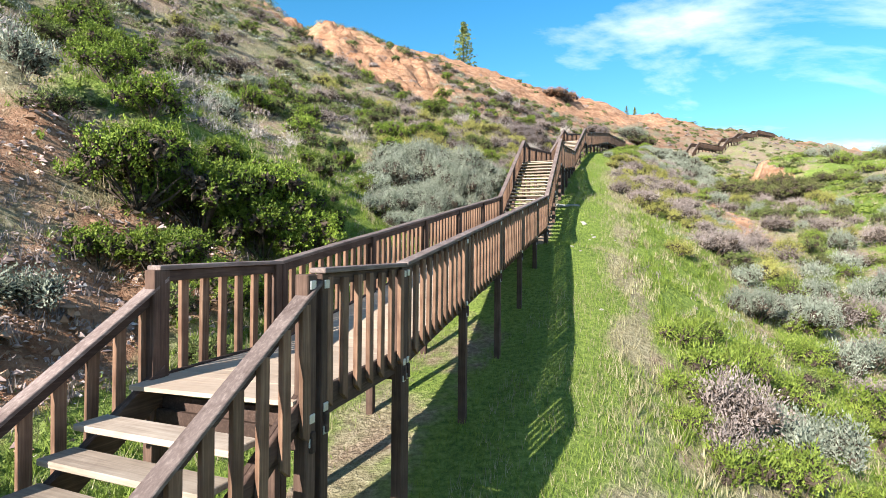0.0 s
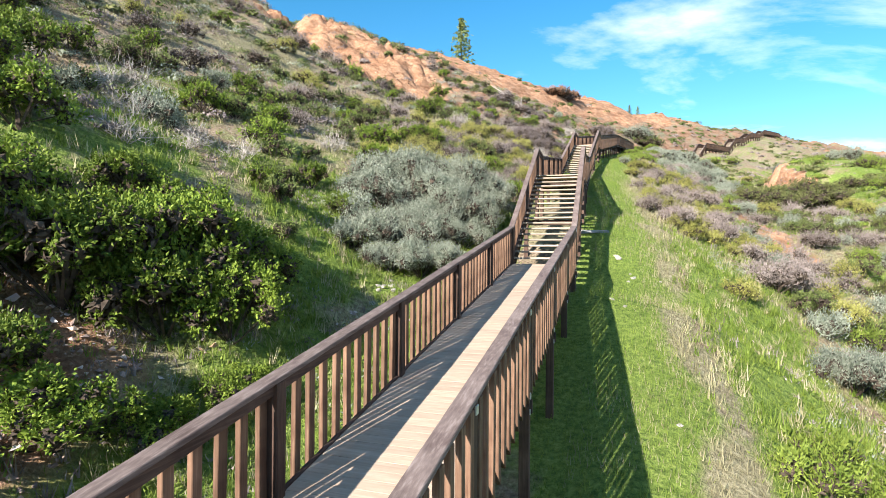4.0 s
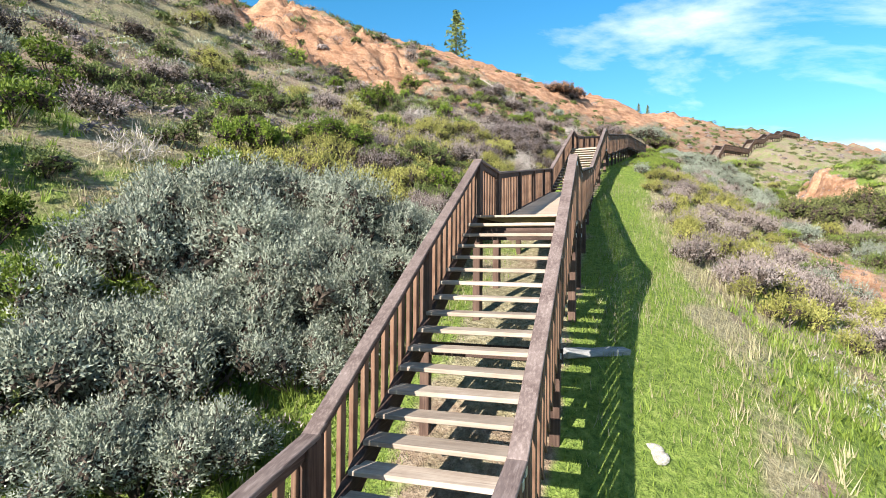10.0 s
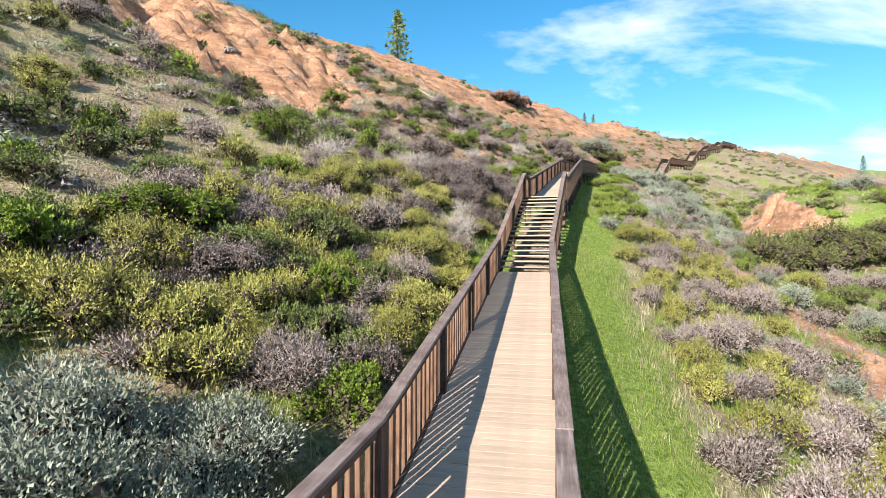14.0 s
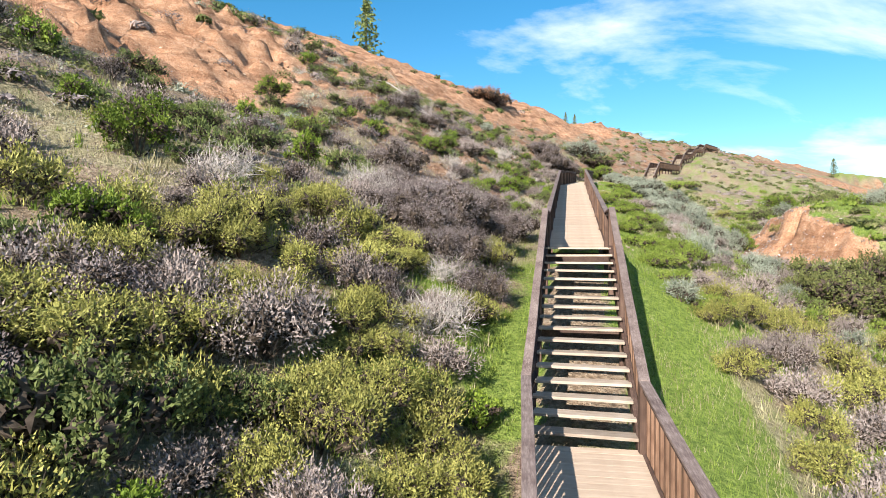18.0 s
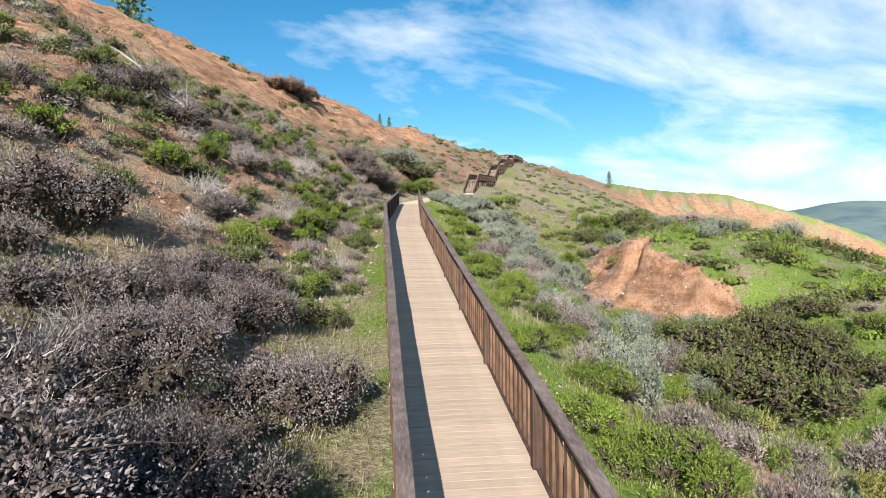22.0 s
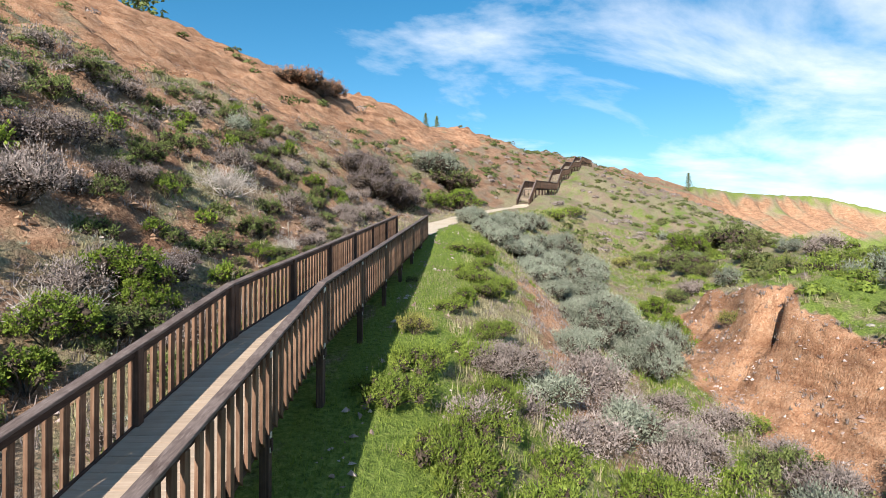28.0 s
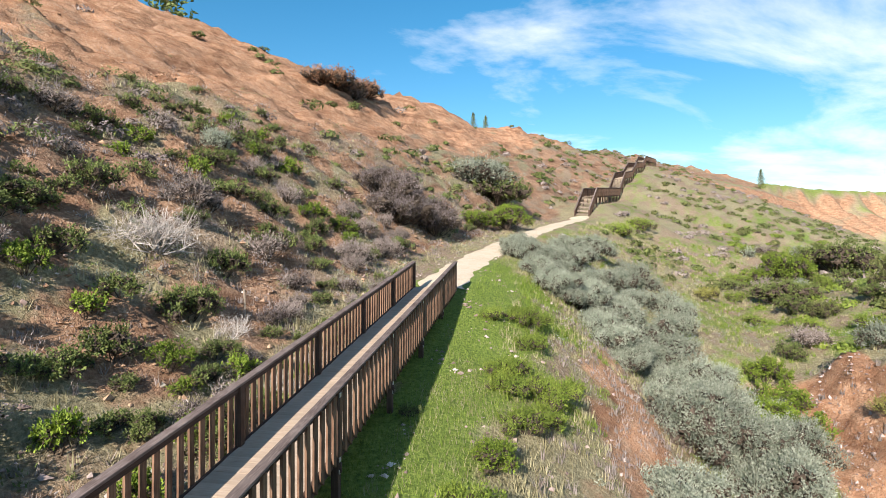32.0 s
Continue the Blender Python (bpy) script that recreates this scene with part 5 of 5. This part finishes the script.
scrub("grey_scrub", "grey-brown dry scrub dotted over the far slopes", "B", 700, 42, lambda x, y, u: (lumps(x, y, 26, 62) > 0.0))
scrub("dull_scrub", "dull green scrub dotted over the far slopes", "H", 500, 43, lambda x, y, u: (u > 0) & (lumps(x, y, 22, 63) > 0.1))
scrub("olive_scrub", "dark olive scrub dotted over the far slopes", "H", 1000, 44, lambda x, y, u: u < 0)


# ---- pale stones ----
m, n, l, b = material("pale_stone", 0.85)
l.new(ramp_node(n, l, noise_node(n, l, None, 9.0, 5), [(0.3, (0.19, 0.175, 0.15)), (0.6, (0.36, 0.34, 0.30)), (0.8, (0.50, 0.48, 0.44))]), b.inputs["Base Color"])
M_STONE = m
STONES = []
for k in range(5):
    bm = bmesh.new()
    bmesh.ops.create_icosphere(bm, subdivisions=2, radius=1.0)
    for vt in bm.verts:
        vt.co = Vector((vt.co.x * 1.25, vt.co.y * 0.9, vt.co.z * 0.62)) * (1 + 0.35 * noise.noise(vt.co * 1.3 + Vector((k * 7.1, 0, 0))) + 0.12 * noise.noise(vt.co * 4 + Vector((0, k * 3.3, 0))))
    STONES.append(to_mesh("stone", bm, M_STONE))


def stone(k, x, y, r):
    ob = new("stone", STONES[k % 5])
    ob.matrix_basis = Matrix.LocRotScale((x, y, float(relief(np.array([x]), np.array([y]))[0]) - 0.05 * r), Euler((random.uniform(-0.3, 0.3), random.uniform(-0.3, 0.3), random.uniform(0, 6))), (0.68 * r, 0.68 * r, 0.68 * r))
    tagged(ob, "pale weathered limestone lump lying in the grass", "stone", "stones in the grass")


for k, (x, y, r) in enumerate([(5.4, 21.1, 0.13), (5.5, 20.2, 0.08), (5.3, 19.8, 0.09), (4.1, 17.4, 0.07), (4.3, 17.1, 0.08), (-1.6, 18.4, 0.14), (-1.5, 19, 0.12), (-1.4, 19.2, 0.12), (-0.6, 19.9, 0.18), (-1.4, 17.4, 0.17), (-1.6, 17, 0.16), (-1, 18.5, 0.09), (-1.3, 16.7, 0.1), (5.4, 21, 0.16), (5.5, 20, 0.12), (6.3, 20.1, 0.07), (-1.2, 19.6, 0.21), (-0.5, 20, 0.25), (-1.1, 19, 0.14), (-1.5, 19.2, 0.11), (-1.5, 19, 0.11), (-1.3, 20.1, 0.12), (-0.6, 19.2, 0.11), (-1.4, 19.4, 0.08), (4.1, 9.8, 0.08), (4.3, 9.4, 0.07), (4.6, 9.3, 0.16), (4.1, 8.6, 0.06)]):
    stone(k, x, y, r)
for k, (x, y, r) in enumerate([(4.3, 8.4, 0.08), (3.8, 13.1, 0.07), (4, 10.5, 0.05), (4.9, 11.3, 0.05), (18.2, 60.2, 0.08), (18.5, 60.2, 0.05), (19, 60, 0.05), (42.7, 68.8, 0.25), (15, 60, 0.14), (13.4, 57.3, 0.1), (14, 57.6, 0.09), (12.7, 56, 0.09), (11.8, 53.7, 0.08), (13.2, 55.7, 0.08)]):
    stone(k, x, y, r)


# ---- loose earth and rubble on the bare banks ----
def rubble(name, label, count, seed, pick, r0, r1):
    rs = np.random.RandomState(seed)
    X, Y, got = [], [], 0
    while got < count:
        y = rs.uniform(0, 100, 20000)
        u = rs.normal(size=20000) * 12
        x = np.interp(y, LY, LX) + u
        k = pick(x, y, u, rs)
        X.append(x[k])
        Y.append(y[k])
        got += int(k.sum())
    x, y = np.concatenate(X)[:count], np.concatenate(Y)[:count]
    r = r0 + (r1 - r0) * rs.uniform(0, 1, count) ** 3
    base = np.array([(1, 0, 0), (0, 1, 0), (-1, 0, 0), (0, -1, 0), (0, 0, 0.8), (0.2, 0.1, -0.6)])
    v = base[None] * (1 + 0.5 * rs.uniform(-1, 1, (count, 6, 3))) + 0.3 * rs.normal(size=(count, 6, 3)) * np.array([1, 1, 0.4])
    v = v * r[:, None, None] + np.stack([x, y, relief(x, y) + 0.15 * r], 1)[:, None, :]
    f = np.array([(0, 1, 4), (1, 2, 4), (2, 3, 4), (3, 0, 4), (1, 0, 5), (2, 1, 5), (3, 2, 5), (0, 3, 5)])
    fs = (np.arange(count) * 6)[:, None, None] + f[None]
    tagged(new(name, mesh_from(name, v.reshape(-1, 3), fs.reshape(-1, 3), M_RUBBLE)), label, "rubble", kind="stuff")


m, n, l, b = material("clay_rubble", 0.95)
ge = n.new("ShaderNodeNewGeometry")
l.new(ramp_node(n, l, ge.outputs["Random Per Island"], [(0.0, (0.14, 0.08, 0.05)), (0.5, (0.30, 0.19, 0.125)), (0.92, (0.40, 0.27, 0.18)), (1.0, (0.55, 0.46, 0.36))]), b.inputs["Base Color"])
M_RUBBLE = m
rubble("clay_rubble", "loose brown clods and small stones on the bare bank", 9000, 91, lambda x, y, u, rs: (u < -2) & (cover(x, y)[1] > rs.uniform(0.2, 0.9, len(x))), 0.02, 0.12)
m, n, l, b = material("pale_scree", 0.95)
ge = n.new("ShaderNodeNewGeometry")
l.new(ramp_node(n, l, ge.outputs["Random Per Island"], [(0.0, (0.17, 0.12, 0.105)), (0.5, (0.33, 0.25, 0.225)), (0.9, (0.47, 0.39, 0.36)), (1.0, (0.62, 0.56, 0.52))]), b.inputs["Base Color"])
M_RUBBLE = m
rubble("pale_scree", "pale flaky scree on the steep clay bank below the shrubs", 14000, 95, lambda x, y, u, rs: (u < -3) & (u > -22) & (y < 19) & (cover(x, y)[1] > rs.uniform(0.2, 0.7, len(x))), 0.015, 0.085)
rubble("bank_pebbles", "small pale and brown stones on the slope beside the boardwalk", 3500, 92, lambda x, y, u, rs: (y > 48) & (np.abs(u) > 1.2) & (np.abs(u) < 9) & (lumps(x, y, 4, 93) > 0.1), 0.02, 0.09)

rubble("gully_rubble", "loose orange clods below the eroded gully wall", 1300, 94, lambda x, y, u, rs: (u > 9) & (y > 58) & (cover(x, y)[1] > 0.6), 0.02, 0.11)


# ---- concrete drain under the stairs ----
m, n, l, b = material("old_concrete", 0.9)
l.new(ramp_node(n, l, noise_node(n, l, None, 6.0, 6, 0.7), [(0.3, (0.15, 0.155, 0.155)), (0.6, (0.29, 0.29, 0.285)), (0.8, (0.42, 0.41, 0.40))]), b.inputs["Base Color"])
M_CONC = m
drain = new("drain_channel")
drain.matrix_basis = pose(5.15, 22.7, ground_at(5.15, 22.7) + 0.01, 0, 6, -80)
tagged(drain, "rough grey concrete drain crossing below the stairs", "drain")
bm = bm_box(0.22, 0.95, 0.10, (0, 0, 0.0), 0.02)
bmesh.ops.subdivide_edges(bm, edges=bm.edges[:], cuts=3, use_grid_fill=True)
for vt in bm.verts:
    vt.co += Vector((0.05, 0.04, 0.035)) * noise.noise(vt.co * 6)
part("slab", bm, M_CONC, drain)

# ---- survey stake beside the boardwalk ----
bm = bm_box(0.055, 0.055, 0.95, (0, 0, 0.28), 0.005)
for vt in bm.verts:
    if vt.co.z < 0:
        vt.co.x *= 0.3
        vt.co.y *= 0.3
stake = new("stake", to_mesh("stake", bm, M_TREAD))
stake.matrix_basis = pose(19.36, 76.67, float(relief(np.array([19.36]), np.array([76.67]))[0]), 3, -4, 20)
tagged(stake, "short pale wooden stake standing in the bank", "stake")

# ---- low herbs ----
def herbs(name, label, kind, count, seed, pick):
    rs = np.random.RandomState(seed)
    X, Y, got = [], [], 0
    while got < count:
        y = rs.uniform(-2, 105, 20000)
        u = rs.normal(size=20000) * 15
        x = np.interp(y, LY, LX) + u
        k = pick(x, y, u, rs) & (np.abs(u) > 1.6)
        X.append(x[k])
        Y.append(y[k])
        got += int(k.sum())
    x, y = np.concatenate(X)[:count], np.concatenate(Y)[:count]
    r = rs.uniform(0.10, 0.34, count) * (1 + np.clip(np.abs(x - np.interp(y, LY, LX)) / 25, 0, 1.5))
    per = 22
    out = unit(rs.normal(size=(count * per, 3)))
    out[:, 2] = np.abs(out[:, 2])
    c = np.repeat(np.stack([x, y, relief(x, y)], 1), per, 0) + out * np.repeat(r, per)[:, None] * rs.uniform(0.4, 1.0, (count * per, 1)) * np.array([1, 1, 0.75])
    v, f = leaf_quads(c, unit(out * 0.6 + np.array([0, 0, 0.6]) + rs.normal(size=out.shape) * 0.45), 0.085, 0.028, rs)
    tagged(new(name, mesh_from(name, v, f, LEAF[kind])), label, "herbs", kind="stuff")


herbs("green_herbs", "low green herbs and weeds between the shrubs", "L", 4400, 71, lambda x, y, u, rs: ~((u < -2) & (y > 30) & (rs.uniform(0, 1, len(x)) < 0.6)) & (cover(x, y)[0] > rs.uniform(0.3, 1, len(x))) & ((u < 0) | (u > 4)))
herbs("grey_herbs", "low grey-green herbs between the shrubs", "S", 2600, 72, lambda x, y, u, rs: (cover(x, y)[1] < 0.5) & ((u < -2) | (u > 5)) & (lumps(x, y, 11, 73) > 0))
herbs("brown_herbs", "low dry brown herbs between the shrubs", "B", 3400, 73, lambda x, y, u, rs: ((u < -2) | (u > 5)) & (lumps(x, y, 9, 74) > 0))
herbs("olive_herbs", "low olive herbs between the shrubs", "H", 3200, 74, lambda x, y, u, rs: ((u < -2) | (u > 6)) & (cover(x, y)[1] < 0.7))


# ---- grass ----
def blades(name, label, mat, count, seed, pick, h0, h1, width):
    rs = np.random.RandomState(seed)
    got, X, Y = 0, [], []
    while got < count:
        y = rs.uniform(-3, 100, 60000)
        u = rs.normal(size=60000) * 9
        x = np.interp(y, LY, LX) + u
        k = pick(x, y, u, rs) & ~((np.abs(u) < 1.3) & (y > 79)) & ~((y > 80) & (y < 117) & (np.abs(u) < 1.5))
        X.append(x[k])
        Y.append(y[k])
        got += int(k.sum())
    x, y = np.concatenate(X)[:count], np.concatenate(Y)[:count]
    z = relief(x, y) - 0.01
    a = rs.uniform(0, 6.283, count)
    h = rs.uniform(h0, h1, count)
    lean = rs.uniform(0.1, 0.6, count) * h
    b_ = rs.uniform(0, 6.283, count)
    w = width * rs.uniform(0.7, 1.4, count)
    p = np.stack([x, y, z], 1)
    sd = np.stack([np.cos(a) * w, np.sin(a) * w, np.zeros(count)], 1)
    tip = p + np.stack([np.cos(b_) * lean, np.sin(b_) * lean, h], 1)
    v = np.stack([p - sd, p + sd, tip], 1).reshape(-1, 3)
    tagged(new(name, mesh_from(name, v, np.arange(count * 3).reshape(-1, 3), mat)), label, "grass", kind="stuff")


M_GRASS = leaf_material("grass_blades", (0.085, 0.145, 0.018), (0.18, 0.27, 0.036), (0.30, 0.37, 0.08), 0.6, 0.38)
M_STRAW = leaf_material("straw_blades", (0.16, 0.14, 0.07), (0.30, 0.27, 0.15), (0.48, 0.44, 0.28), 0.8, 0.3)


def green_pick(x, y, u, rs):
    g, c, d, _ = cover(x, y)
    return (g > rs.uniform(0.15, 0.8, len(x))) & (np.abs(u) > 0.55)


def straw_pick(x, y, u, rs):
    g, c, d, _ = cover(x, y)
    return (d > rs.uniform(0.3, 1.0, len(x))) & ~((u < -2) & (y > 50) & (rs.uniform(0, 1, len(x)) < 0.5)) & (c < 0.4) & (g < 0.97) & (np.abs(u) > 1.2)


blades("green_grass", "short fresh green grass beside the walkway", M_GRASS, 240000, 51, green_pick, 0.04, 0.14, 0.0065)
blades("dry_grass", "pale dry grass on the slope", M_STRAW, 110000, 52, straw_pick, 0.06, 0.21, 0.0055)


# ---- tussocks ----
def tussocks(name, label, mat, count, seed, pick, h0, h1, width):
    """Clumps of leaning blades, thicker in some places than in others."""
    rs = np.random.RandomState(seed)
    got, X, Y = 0, [], []
    while got < count:
        y = rs.uniform(2, 112, 30000)
        u = rs.normal(size=30000) * 13
        x = np.interp(y, LY, LX) + u
        k = pick(x, y, u, rs) & (np.abs(u) > 1.5) & (lumps(x, y, 3.3, seed) + 0.5 * lumps(x, y, 1.1, seed + 1) > rs.uniform(-0.4, 0.5, 30000))
        X.append(x[k])
        Y.append(y[k])
        got += int(k.sum())
    x, y = np.concatenate(X)[:count], np.concatenate(Y)[:count]
    per = 9
    big = np.repeat(rs.uniform(0.6, 1.3, count), per)
    a = rs.uniform(0, 6.283, count * per)
    h = rs.uniform(h0, h1, count * per) * big
    lean = rs.uniform(0.2, 0.8, count * per) * h
    root = np.repeat(np.stack([x, y, relief(x, y) - 0.02], 1), per, 0) + rs.normal(size=(count * per, 3)) * np.array([0.05, 0.05, 0.0])
    sd = np.stack([-np.sin(a), np.cos(a), 0 * a], 1) * (width * rs.uniform(0.7, 1.3, count * per) * (1 + np.repeat(np.clip(np.abs(x - np.interp(y, LY, LX)) / 15, 0, 2), per)))[:, None]
    tip = root + np.stack([np.cos(a) * lean, np.sin(a) * lean, h], 1)
    v = np.stack([root - sd, root + sd, tip], 1).reshape(-1, 3)
    tagged(new(name, mesh_from(name, v, np.arange(count * per * 3).reshape(-1, 3), mat)), label, "grass", kind="stuff")


tussocks("green_tussocks", "green grass tussocks on the slope", M_GRASS, 11000, 61, lambda x, y, u, rs: (cover(x, y)[0] > rs.uniform(0.1, 0.8, len(x))) & ((u < -2) | (u > 3.4)), 0.12, 0.32, 0.010)
tussocks("straw_tussocks", "pale dry grass tussocks on the slope", M_STRAW, 12000, 64, lambda x, y, u, rs: (cover(x, y)[1] < 0.5) & ((u < -2) | (u > 3.0)), 0.12, 0.34, 0.009)
tussocks("dry_weeds", "brown dry weeds on the bare earth", LEAF["B"], 7000, 67, lambda x, y, u, rs: (cover(x, y)[1] > 0.15) & (bare(x, y) < 0.4) & ((u < -2) | (u > 4.0)), 0.10, 0.28, 0.010)
